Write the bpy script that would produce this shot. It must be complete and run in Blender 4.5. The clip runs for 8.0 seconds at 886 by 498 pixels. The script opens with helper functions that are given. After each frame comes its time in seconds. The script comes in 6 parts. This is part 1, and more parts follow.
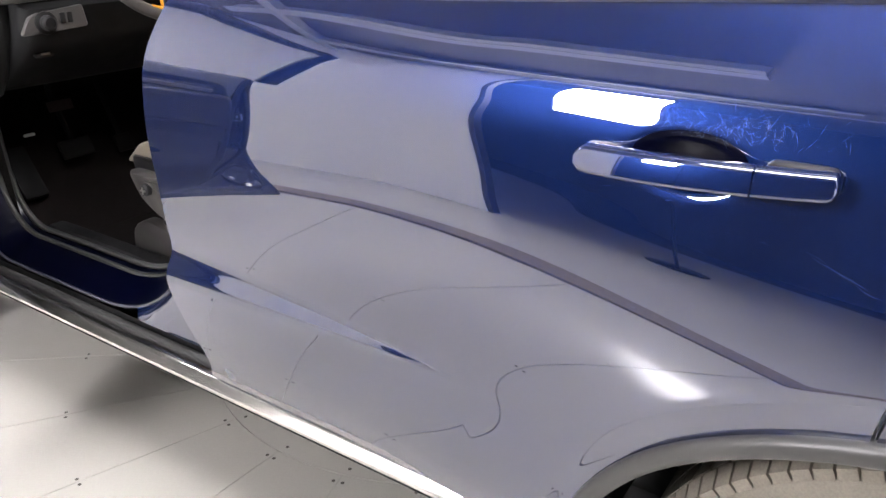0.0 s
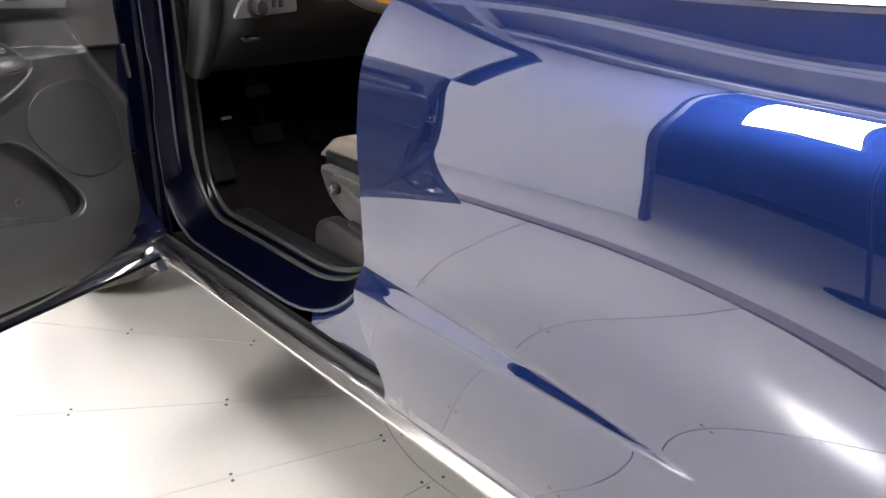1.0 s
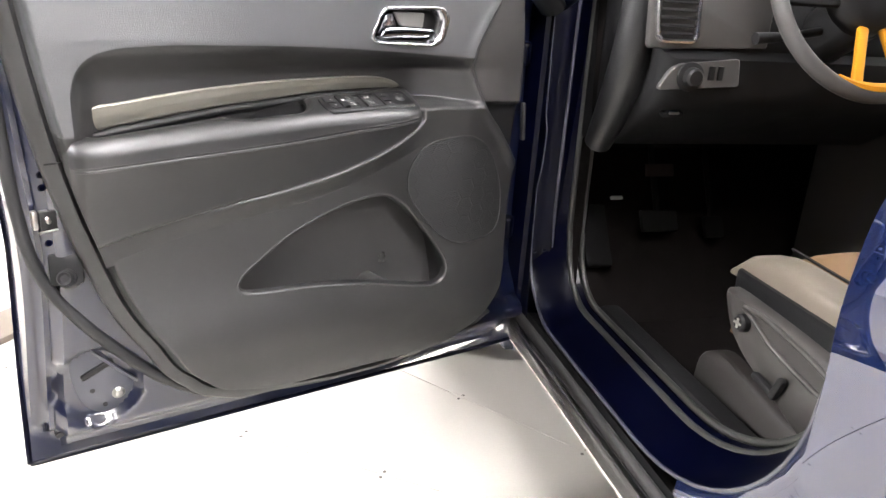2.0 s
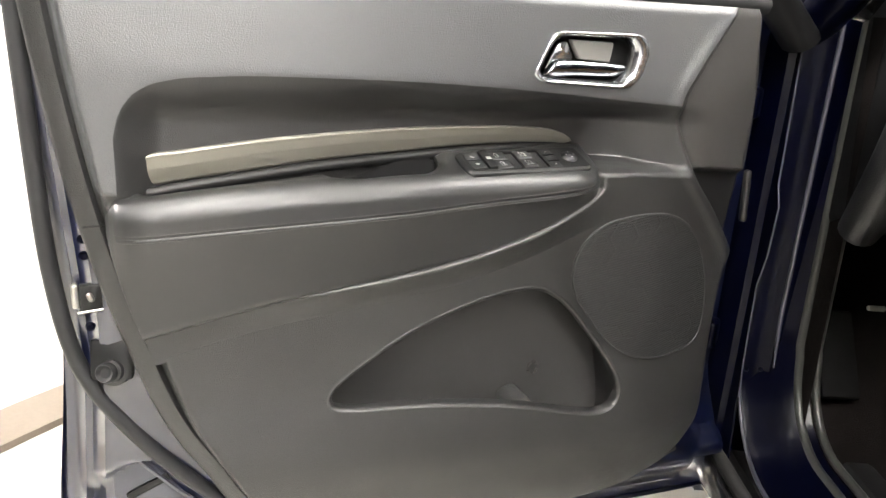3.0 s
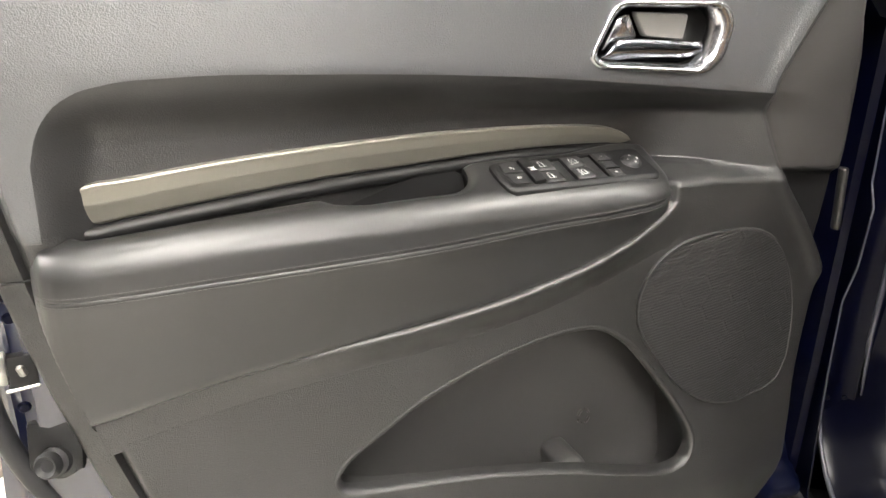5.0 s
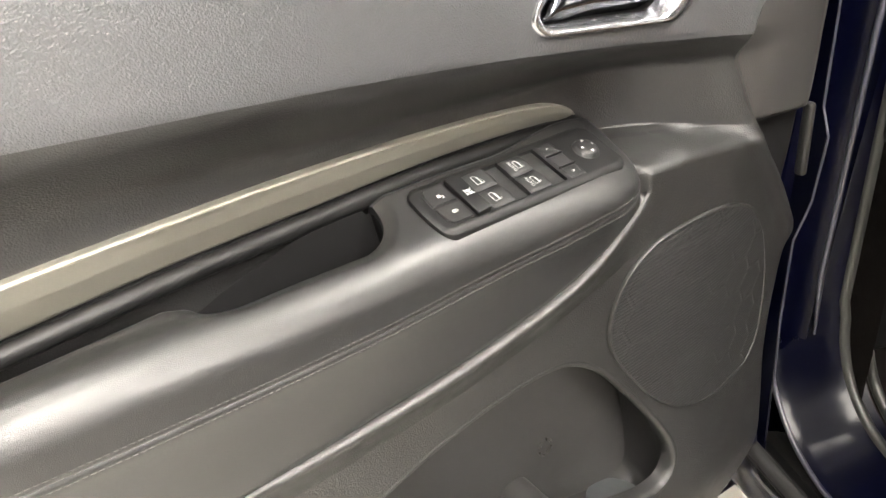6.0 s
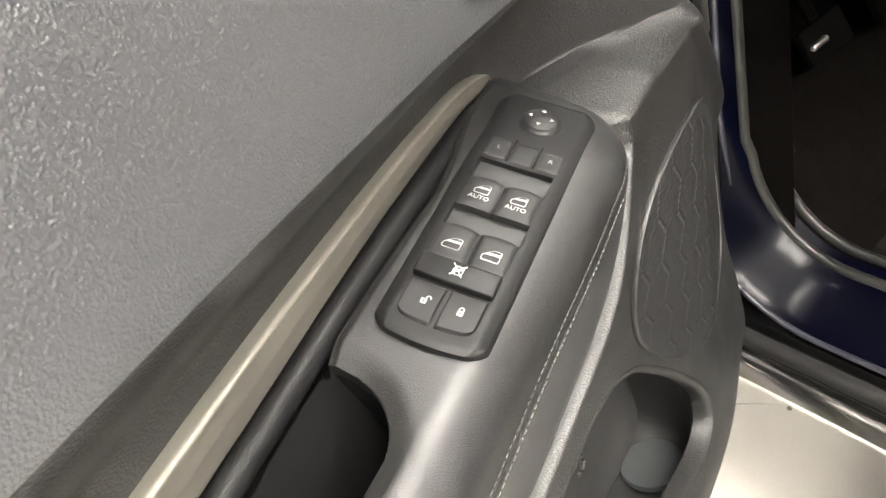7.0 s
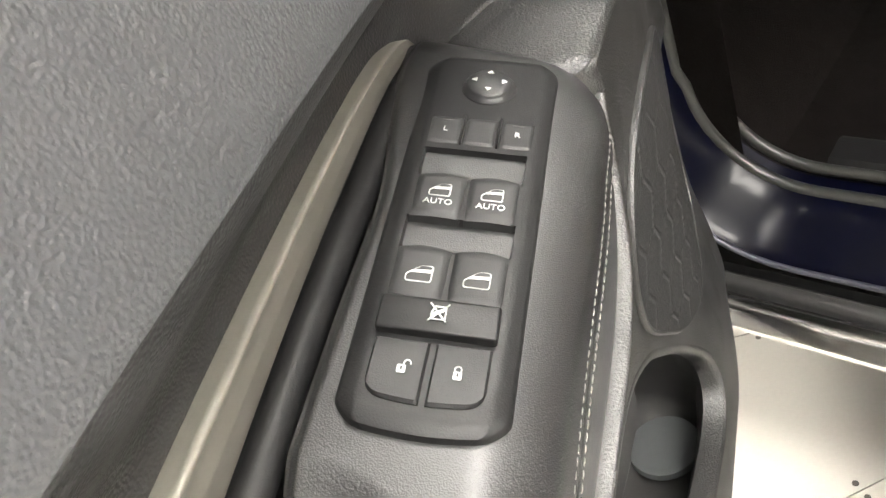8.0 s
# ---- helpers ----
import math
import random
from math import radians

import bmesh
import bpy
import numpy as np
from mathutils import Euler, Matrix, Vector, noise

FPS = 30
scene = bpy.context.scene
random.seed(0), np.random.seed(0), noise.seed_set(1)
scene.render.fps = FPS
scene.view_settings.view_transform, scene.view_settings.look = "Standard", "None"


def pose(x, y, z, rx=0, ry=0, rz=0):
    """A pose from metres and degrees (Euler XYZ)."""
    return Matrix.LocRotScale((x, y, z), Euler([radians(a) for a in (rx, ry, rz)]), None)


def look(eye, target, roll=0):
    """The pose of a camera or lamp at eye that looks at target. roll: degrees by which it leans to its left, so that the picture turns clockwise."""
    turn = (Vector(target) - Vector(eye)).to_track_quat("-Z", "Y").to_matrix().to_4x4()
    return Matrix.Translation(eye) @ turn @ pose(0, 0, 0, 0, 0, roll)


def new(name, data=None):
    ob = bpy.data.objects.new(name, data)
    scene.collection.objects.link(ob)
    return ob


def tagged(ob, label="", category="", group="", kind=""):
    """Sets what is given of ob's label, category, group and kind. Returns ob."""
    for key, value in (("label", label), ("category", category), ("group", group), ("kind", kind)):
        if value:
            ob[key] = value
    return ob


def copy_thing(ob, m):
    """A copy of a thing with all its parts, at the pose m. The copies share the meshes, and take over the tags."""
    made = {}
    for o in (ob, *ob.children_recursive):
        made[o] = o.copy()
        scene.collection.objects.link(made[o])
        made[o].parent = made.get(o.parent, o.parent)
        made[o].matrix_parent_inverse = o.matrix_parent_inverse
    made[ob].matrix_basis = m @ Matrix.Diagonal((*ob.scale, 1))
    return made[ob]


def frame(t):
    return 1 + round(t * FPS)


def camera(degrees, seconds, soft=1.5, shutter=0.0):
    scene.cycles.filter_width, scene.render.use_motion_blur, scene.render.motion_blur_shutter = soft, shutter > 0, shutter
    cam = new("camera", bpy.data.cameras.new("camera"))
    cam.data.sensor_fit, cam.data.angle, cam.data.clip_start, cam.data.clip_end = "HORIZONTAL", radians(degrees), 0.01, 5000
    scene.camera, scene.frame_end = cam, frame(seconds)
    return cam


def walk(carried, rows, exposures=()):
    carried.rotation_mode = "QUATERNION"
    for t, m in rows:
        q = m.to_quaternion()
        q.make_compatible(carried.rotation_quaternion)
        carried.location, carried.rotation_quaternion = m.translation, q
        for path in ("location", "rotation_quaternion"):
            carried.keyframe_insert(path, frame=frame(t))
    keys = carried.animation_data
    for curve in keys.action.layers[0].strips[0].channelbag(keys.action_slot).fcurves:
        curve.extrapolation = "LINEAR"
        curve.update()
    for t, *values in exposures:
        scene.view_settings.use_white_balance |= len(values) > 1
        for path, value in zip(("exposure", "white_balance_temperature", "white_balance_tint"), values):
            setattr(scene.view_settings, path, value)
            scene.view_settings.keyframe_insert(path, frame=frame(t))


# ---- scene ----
cam = camera(60.4, 8.0)
PATH = [
    (0, (1.13, -0.811, 1.286), (0.087, 0.697, 0.488), -0.6),
    (0.5, (1.087, -0.786, 1.279), (-0.067, 0.634, 0.472), 0.5),
    (1, (0.925, -0.736, 1.262), (-0.408, 0.525, 0.466), 1.6),
    (1.5, (0.758, -0.69, 1.263), (-0.834, 0.247, 0.496), 2.5),
    (1.8, (0.656, -0.646, 1.236), (-1.081, 0.029, 0.511), 3.4),
    (2, (0.57, -0.609, 1.24), (-1.231, -0.107, 0.53), 3.9),
    (2.2, (0.489, -0.574, 1.235), (-1.355, -0.229, 0.543), 4.2),
    (3.3, (0.108, -0.496, 1.168), (-1.801, -0.519, 0.57), 3.1),
    (3.5, (0.064, -0.5, 1.159), (-1.848, -0.542, 0.574), 2.9),
    (4, (0.011, -0.514, 1.161), (-1.894, -0.543, 0.555), 3.0),
    (4.2, (0.01, -0.497, 1.158), (-1.896, -0.547, 0.556), 2.2),
    (5.3, (-0.076, -0.548, 1.193), (-1.928, -0.447, 0.445), 1.8),
    (5.5, (-0.126, -0.552, 1.202), (-1.95, -0.39, 0.4), 1.4),
    (6, (-0.284, -0.56, 1.213), (-2.009, -0.183, 0.275), -2.4),
    (6.5, (-0.403, -0.573, 1.22), (-1.965, 0.037, 0.131), -9.0),
    (7, (-0.519, -0.564, 1.209), (-1.937, 0.191, 0.018), -19.0),
    (7.5, (-0.576, -0.548, 1.183), (-1.87, 0.307, -0.08), -23.8),
    (8, (-0.602, -0.525, 1.164), (-1.875, 0.337, -0.114), -27.2),
]
EXPOSURES = [(0, 0.38, 6000, 16), (1.5, 0.5, 6000, 16), (2.2, 0.78, 6150, 14), (3.3, 0.7, 6400, 10), (4.2, 0.7, 6400, 10), (5.3, 0.82, 6550, 11), (6.5, 1.16, 6600, 11), (8, 1.14, 6450, 10)]
walk(cam, [(t, look(eye, target, roll)) for t, eye, target, roll in PATH], EXPOSURES)

# ---- world: the booth is closed, so the world only fills cracks ----
world = bpy.data.worlds.new("world")
world.use_nodes = True
world.node_tree.nodes["Background"].inputs[0].default_value = (0.5, 0.5, 0.5, 1)
world.node_tree.nodes["Background"].inputs[1].default_value = 0.02
scene.world = world
LAMP = 34.0
STAND_LAMP = 110.0


# ---- materials ----
def material(name, color, rough=0.5, metal=0.0, vary=0.15, scale=12.0, fine=0.0, fine_scale=600.0, bump=0.0, bump_scale=300.0,
             coat=0.0, coat_ior=1.5, coat_rough=0.03, rough_vary=0.1, grain="noise", spec=0.5, wide=0.0, wide_scale=30.0, sheen=0.0):
    """A surface whose colour and roughness wander at two scales, with a fine relief."""
    m = bpy.data.materials.new(name)
    m.use_nodes = True
    nt, b = m.node_tree, m.node_tree.nodes["Principled BSDF"]
    link = nt.links.new
    co = nt.nodes.new("ShaderNodeTexCoord")

    def tex(sc, detail=4.0, kind="ShaderNodeTexNoise"):
        n = nt.nodes.new(kind)
        n.inputs["Scale"].default_value = sc
        if kind == "ShaderNodeTexNoise":
            n.inputs["Detail"].default_value = detail
        link(co.outputs["Object"], n.inputs["Vector"])
        return n

    def ramp(source, lo, hi):
        r = nt.nodes.new("ShaderNodeMapRange")
        mid, span = (lo + hi) / 2, (hi - lo) / 2
        r.inputs["From Min"].default_value, r.inputs["From Max"].default_value = 0.0, 1.0
        r.inputs["To Min"].default_value, r.inputs["To Max"].default_value = max(0.01, mid - 1.6 * span), mid + 1.6 * span
        link(source, r.inputs["Value"])
        return r.outputs["Result"]

    big = tex(scale)
    mul = ramp(big.outputs["Fac"], 1 - vary, 1 + vary)
    if fine:
        small = tex(fine_scale, 2.0)
        mm = nt.nodes.new("ShaderNodeMath")
        mm.operation = "MULTIPLY"
        link(mul, mm.inputs[0])
        link(ramp(small.outputs["Fac"], 1 - fine, 1 + fine), mm.inputs[1])
        mul = mm.outputs[0]
    mix = nt.nodes.new("ShaderNodeVectorMath")
    mix.operation = "SCALE"
    mix.inputs[0].default_value = color
    link(mul, mix.inputs["Scale"])
    link(mix.outputs[0], b.inputs["Base Color"])
    rv = tex(scale * 3.1)
    link(ramp(rv.outputs["Fac"], max(0.01, rough * (1 - rough_vary)), min(1, rough * (1 + rough_vary))), b.inputs["Roughness"])
    b.inputs["Metallic"].default_value = metal
    b.inputs["Specular IOR Level"].default_value = spec
    if coat:
        b.inputs["Coat Weight"].default_value, b.inputs["Coat IOR"].default_value, b.inputs["Coat Roughness"].default_value = coat, coat_ior, coat_rough
    if sheen:
        b.inputs["Sheen Weight"].default_value, b.inputs["Sheen Roughness"].default_value = sheen, 0.5
    if bump:
        bn = nt.nodes.new("ShaderNodeBump")
        bn.inputs["Strength"].default_value = bump
        bn.inputs["Distance"].default_value = 0.001
        if grain == "leather":
            v = tex(bump_scale, kind="ShaderNodeTexVoronoi")
            v.feature = "SMOOTH_F1"
            h = v.outputs["Distance"]
            warp = tex(bump_scale * 0.45, 3.0)
            mx = nt.nodes.new("ShaderNodeMix")
            mx.inputs[0].default_value = 0.0006
            mx.data_type = "VECTOR"
            link(co.outputs["Object"], mx.inputs[4])
            link(warp.outputs["Color"], mx.inputs[5])
            link(mx.outputs[1], v.inputs["Vector"])
        else:
            h = tex(bump_scale, 3.0).outputs["Fac"]
        if wide:
            sm = nt.nodes.new("ShaderNodeMath")
            sm.operation = "MULTIPLY_ADD"
            link(tex(wide_scale).outputs["Fac"], sm.inputs[0])
            sm.inputs[1].default_value = wide
            link(h, sm.inputs[2])
            h = sm.outputs[0]
        link(h, bn.inputs["Height"])
        link(bn.outputs["Normal"], b.inputs["Normal"])
    return m


def emitter(name, color, strength):
    m = bpy.data.materials.new(name)
    m.use_nodes = True
    nt = m.node_tree
    b = nt.nodes["Principled BSDF"]
    b.inputs["Base Color"].default_value = (0.8, 0.8, 0.8, 1)
    b.inputs["Emission Color"].default_value = (*color, 1)
    b.inputs["Emission Strength"].default_value = strength
    return m


def glass_material(name, tint):
    m = bpy.data.materials.new(name)
    m.use_nodes = True
    b = m.node_tree.nodes["Principled BSDF"]
    b.inputs["Base Color"].default_value = (*tint, 1)
    b.inputs["Roughness"].default_value = 0.01
    b.inputs["Transmission Weight"].default_value = 1.0
    b.inputs["IOR"].default_value = 1.45
    return m


PAINT = material("blue_paint", (0.0030, 0.0112, 0.064), 0.32, 0.6, 0.05, 3.0, fine=0.10, fine_scale=2500, coat=1.0, coat_ior=2.3, coat_rough=0.012, spec=0.05)
# much darker copy of blue_paint: the door opening's shade put into the colour
PAINT_SHADED = material("blue_paint_shaded", (0.0003, 0.0006, 0.0052), 0.3, 0.0, 0.12, 6.0, fine=0.06, fine_scale=1500, coat=0.14, coat_ior=1.45, coat_rough=0.14, spec=0.08)
# blue_paint again, lowered for the door's inner side: shade put into colour
SHEET_SHADED = material("blue_paint_sheet_shaded", (0.0012, 0.003, 0.018), 0.36, 0.0, 0.1, 6.0, fine=0.06, fine_scale=1500, coat=1.0, coat_ior=1.95, coat_rough=0.05)
FLOOR_MAT = material("white_floor_panel", (0.47, 0.455, 0.415), 0.42, 0.0, 0.05, 1.6, fine=0.03, fine_scale=160, bump=0.05, bump_scale=90, rough_vary=0.3, coat=0.8, coat_ior=1.5, coat_rough=0.16)
RIVET_MAT = material("dark_rivet", (0.10, 0.09, 0.08), 0.45, 0.6, 0.3, 60)
GAP_MAT = material("dark_joint", (0.10, 0.095, 0.085), 0.8, 0.0, 0.2, 20)
WALL_MAT = material("white_booth_wall", (0.80, 0.79, 0.78), 0.6, 0.0, 0.03, 0.8, fine=0.02, fine_scale=80, bump=0.05, bump_scale=50)
CEIL_MAT = material("grey_ceiling", (0.135, 0.13, 0.13), 0.8, 0.0, 0.25, 0.7, bump=0.1, bump_scale=30)
DARK_WALL = material("dark_hall_wall", (0.042, 0.042, 0.047), 0.8, 0.0, 0.2, 0.7, bump=0.1, bump_scale=30)
RIM_MAT = material("tan_rim", (0.17, 0.14, 0.11), 0.5, 0.0, 0.1, 4.0, fine=0.06, fine_scale=90, bump=0.1, bump_scale=60)
PAD = material("charcoal_vinyl", (0.057, 0.059, 0.0625), 0.32, 0.0, 0.10, 5.0, fine=0.10, fine_scale=900, bump=0.45, bump_scale=900, grain="leather", rough_vary=0.06, wide=0.9, wide_scale=420, spec=0.9, coat=0.5, coat_ior=1.6, coat_rough=0.38)
SOFT = material("charcoal_leather", (0.0150, 0.0150, 0.0153), 0.40, 0.0, 0.26, 9.0, fine=0.04, fine_scale=700, bump=0.28, bump_scale=2000, grain="leather", rough_vary=0.05, coat=0.7, coat_rough=0.34)
# darker copy of charcoal_vinyl: the recess's shade is put into the colour
PAD_SHADED = material("charcoal_vinyl_shaded", (0.020, 0.0197, 0.0198), 0.38, 0.0, 0.08, 6.0, fine=0.06, fine_scale=700, bump=0.3, bump_scale=900, grain="leather", rough_vary=0.1, spec=0.75)
CORNER = material("smooth_corner_vinyl", (0.052, 0.050, 0.049), 0.38, 0.0, 0.06, 6.0, fine=0.05, fine_scale=700, bump=0.15, bump_scale=900, grain="leather", rough_vary=0.1)
HARD = material("charcoal_plastic", (0.0190, 0.0188, 0.0187), 0.38, 0.0, 0.30, 9.0, fine=0.30, fine_scale=650, bump=0.7, bump_scale=760, rough_vary=0.25, spec=0.85)
# lighter than charcoal_plastic: light inside the pocket is put into the colour
POCKET_LIFTED = material("smooth_pocket_lightened", (0.046, 0.0452, 0.0445), 0.45, 0.0, 0.1, 14.0, fine=0.08, fine_scale=700, bump=0.25, bump_scale=900)
GRILLE = material("speaker_mesh", (0.0155, 0.0156, 0.0158), 0.5, 0.0, 0.1, 20.0, fine=0.15, fine_scale=1500, bump=0.4, bump_scale=1600)
BLACK = material("black_plastic", (0.0108, 0.0108, 0.0112), 0.42, 0.0, 0.1, 30.0, fine=0.05, fine_scale=1200, bump=0.12, bump_scale=1500, spec=0.32)
# darker than black_plastic: the footwell's shade is put into this colour
CABIN_SHADED = material("cabin_black_shaded", (0.005, 0.005, 0.005), 0.7, 0.0, 0.2, 20.0, bump=0.1, bump_scale=500, spec=0.1)
BUTTON = material("black_button", (0.0195, 0.0195, 0.0200), 0.45, 0.0, 0.06, 60.0, fine=0.06, fine_scale=1800, bump=0.15, bump_scale=2200, spec=0.4)
RUBBER = material("black_rubber", (0.018, 0.018, 0.019), 0.55, 0.0, 0.2, 25.0, bump=0.15, bump_scale=400)
WHITE_INK = material("white_print", (0.54, 0.54, 0.525), 0.6, 0.0, 0.05, 200.0)
CHAMPAGNE = material("champagne_satin_trim", (0.32, 0.305, 0.262), 0.40, 0.6, 0.04, 8.0, fine=0.03, fine_scale=900, rough_vary=0.12)
CHROME = material("chrome", (0.74, 0.74, 0.75), 0.2, 1.0, 0.03, 20.0)
STRIP_METAL = material("polished_sill_metal", (0.80, 0.78, 0.74), 0.2, 1.0, 0.03, 3.0, fine=0.02, fine_scale=500, rough_vary=0.1)
SEAL = material("grey_green_seal_rubber", (0.035, 0.036, 0.033), 0.35, 0.0, 0.15, 30.0, fine=0.05, fine_scale=600, bump=0.1, bump_scale=500)
DUSTY = material("dusty_rim_plastic", (0.0195, 0.0192, 0.0189), 0.40, 0.0, 0.35, 12.0, fine=0.40, fine_scale=900, bump=0.6, bump_scale=800, rough_vary=0.3, spec=0.9)
TAB = material("pale_grey_tab", (0.20, 0.197, 0.19), 0.4, 0.0, 0.06, 30.0, bump=0.05, bump_scale=800)
SATIN_CHROME = material("satin_chrome", (0.60, 0.60, 0.62), 0.26, 1.0, 0.03, 20.0)
# chrome with the cabin's dark reflection put into its colour
CHROME_DARKENED = material("chrome_darkened", (0.24, 0.25, 0.27), 0.16, 1.0, 0.05, 20.0)
ALU = material("brushed_aluminium", (0.82, 0.8, 0.77), 0.36, 1.0, 0.03, 3.0, fine=0.02, fine_scale=500, rough_vary=0.06)
THREAD = material("grey_thread", (0.080, 0.078, 0.075), 0.7, 0.0, 0.15, 300.0)
PAD_GREY = material("grey_rubber_mat", (0.094, 0.101, 0.104), 0.6, 0.0, 0.08, 40.0, bump=0.1, bump_scale=300)
SEAT_TOP = material("tan_leather", (0.169, 0.1014, 0.0494), 0.5, 0.0, 0.1, 9.0, bump=0.3, bump_scale=500, grain="leather")
SEAT_SIDE = material("grey_leather", (0.1404, 0.1198, 0.0936), 0.45, 0.0, 0.08, 9.0, bump=0.3, bump_scale=500, grain="leather")
SEAT_TRIM = material("grey_seat_plastic", (0.046, 0.043, 0.0405), 0.33, 0.0, 0.05, 12.0, bump=0.06, bump_scale=800)
# carpet and dash vinyl, lowered in colour for the cabin's shade
CARPET = material("brown_carpet_shaded", (0.0065, 0.0052, 0.0048), 0.95, 0.0, 0.35, 25.0, fine=0.4, fine_scale=700, bump=0.8, bump_scale=500, spec=0.1)
DASH = material("dark_dash_vinyl", (0.00819, 0.00819, 0.008775), 0.55, 0.0, 0.1, 8.0, bump=0.3, bump_scale=500, grain="leather", spec=0.25)
DASH_ROLL = material("dash_end_vinyl", (0.012, 0.012, 0.0125), 0.38, 0.0, 0.1, 8.0, bump=0.3, bump_scale=500, grain="leather")
DASH_TRIM = material("grey_dash_trim", (0.066, 0.0635, 0.061), 0.4, 0.2, 0.08, 15.0, fine=0.05, fine_scale=900)
ORANGE = material("amber_spoke", (0.70, 0.30, 0.012), 0.35, 0.3, 0.06, 20.0)
RED_LABEL = material("brown_red_label", (0.012, 0.005, 0.004), 0.8, 0.0, 0.1, 50.0)
TYRE = material("tyre_rubber", (0.21, 0.188, 0.155), 0.85, 0.0, 0.2, 15.0, fine=0.15, fine_scale=300, bump=0.3, bump_scale=250)
ARCH = material("grey_arch_cladding", (0.0385, 0.0378, 0.0371), 0.36, 0.0, 0.06, 10.0, fine=0.06, fine_scale=900, bump=0.2, bump_scale=900)
UNDER = material("black_underbody", (0.012, 0.012, 0.012), 0.9, 0.0, 0.3, 10.0, bump=0.3, bump_scale=80)
GLASS = glass_material("window_glass", (0.86, 0.9, 0.88))
LAMP_MAT = emitter("lamp_diffuser", (1.0, 0.95, 0.87), LAMP)
STAND_MAT = emitter("stand_lamp_diffuser", (1.0, 0.95, 0.87), STAND_LAMP)
SCRATCH = material("pale_scratch", (0.13, 0.16, 0.26), 0.5, 0.0, 0.3, 80.0)
# worn hems; on stamped corner and inner flange the highlight is put into colour
EDGE_PAINT = material("worn_and_lit_paint", (0.06, 0.062, 0.08), 0.36, 0.0, 0.1, 30.0, fine=0.05, fine_scale=600, coat=0.5)
BEAM = material("pale_beam", (0.42, 0.42, 0.43), 0.6, 0.0, 0.1, 3.0, fine=0.04, fine_scale=60)
STEEL = material("zinc_steel", (0.5, 0.49, 0.46), 0.35, 1.0, 0.1, 60.0)


# ---- mesh helpers ----
def part(name, bm, mat, parent=None, label="", smooth=35):
    """One mesh object from a bmesh, under a thing or a part."""
    bmesh.ops.remove_doubles(bm, verts=bm.verts, dist=1e-6)
    bmesh.ops.recalc_face_normals(bm, faces=bm.faces)
    me = bpy.data.meshes.new(name)
    bm.to_mesh(me)
    bm.free()
    me.materials.append(mat)
    if smooth:
        me.polygons.foreach_set("use_smooth", [True] * len(me.polygons))
        me.set_sharp_from_angle(angle=radians(smooth))
    ob = new(name, me)
    if parent is not None:
        ob.parent = parent
    if label:
        ob["label"] = label
    return ob


def raw(name, verts, faces, mat, parent=None, label="", smooth=35):
    me = bpy.data.meshes.new(name)
    me.from_pydata(verts, [], faces)
    me.update()
    me.materials.append(mat)
    if smooth:
        me.polygons.foreach_set("use_smooth", [True] * len(me.polygons))
        me.set_sharp_from_angle(angle=radians(smooth))
    ob = new(name, me)
    if parent is not None:
        ob.parent = parent
    if label:
        ob["label"] = label
    return ob


def grid_faces(n, m, keep=None, closed=False, base=0):
    """Quads over n rows of m points each."""
    out = []
    for i in range(n - 1):
        for j in range(m if closed else m - 1):
            if keep is None or keep(i, j):
                k = (j + 1) % m
                out.append((base + i * m + j, base + i * m + k, base + (i + 1) * m + k, base + (i + 1) * m + j))
    return out


def loft(rows, closed=False, caps=False):
    """A bmesh skin over rows of points, all of one length."""
    bm = bmesh.new()
    n, m = len(rows), len(rows[0])
    vs = [bm.verts.new(p) for row in rows for p in row]
    for f in grid_faces(n, m, closed=closed):
        bm.faces.new([vs[k] for k in f])
    if caps:
        bm.faces.new([vs[k] for k in range(m)])
        bm.faces.new([vs[(n - 1) * m + k] for k in range(m)])
    return bm


def tube(path, radius, sides=10, closed=False, flat=1.0):
    """A round bar along a path; radius may be a list."""
    pts = [Vector(p) for p in path]
    rows = []
    n = len(pts)
    side = None
    for i, p in enumerate(pts):
        a = pts[(i - 1) % n] if closed or i else pts[0]
        b = pts[(i + 1) % n] if closed or i < n - 1 else pts[-1]
        d = (b - a).normalized()
        ref = side if side is not None else (Vector((0, 0, 1)) if abs(d.z) < 0.9 else Vector((0, 1, 0)))
        u = d.cross(ref.cross(d)).normalized() if side is not None else (ref - d * ref.dot(d)).normalized()
        u = (u - d * u.dot(d)).normalized()
        side = u
        v = d.cross(u)
        r = radius[i] if isinstance(radius, (list, tuple)) else radius
        rows.append([p + u * (r * math.cos(k * math.tau / sides)) + v * (r * flat * math.sin(k * math.tau / sides)) for k in range(sides)])
    if closed:
        rows.append(rows[0])
    return loft(rows, closed=True, caps=not closed)


def rbox(sx, sy, sz, bevel=0.002, seg=2, m=None):
    """A box with rounded edges, centred, then moved by m."""
    bm = bmesh.new()
    bmesh.ops.create_cube(bm, size=1.0)
    bmesh.ops.scale(bm, vec=(sx, sy, sz), verts=bm.verts)
    if bevel:
        bmesh.ops.bevel(bm, geom=bm.edges, offset=bevel, segments=seg, affect="EDGES", profile=0.5)
    if m is not None:
        bmesh.ops.transform(bm, matrix=m, verts=bm.verts)
    return bm


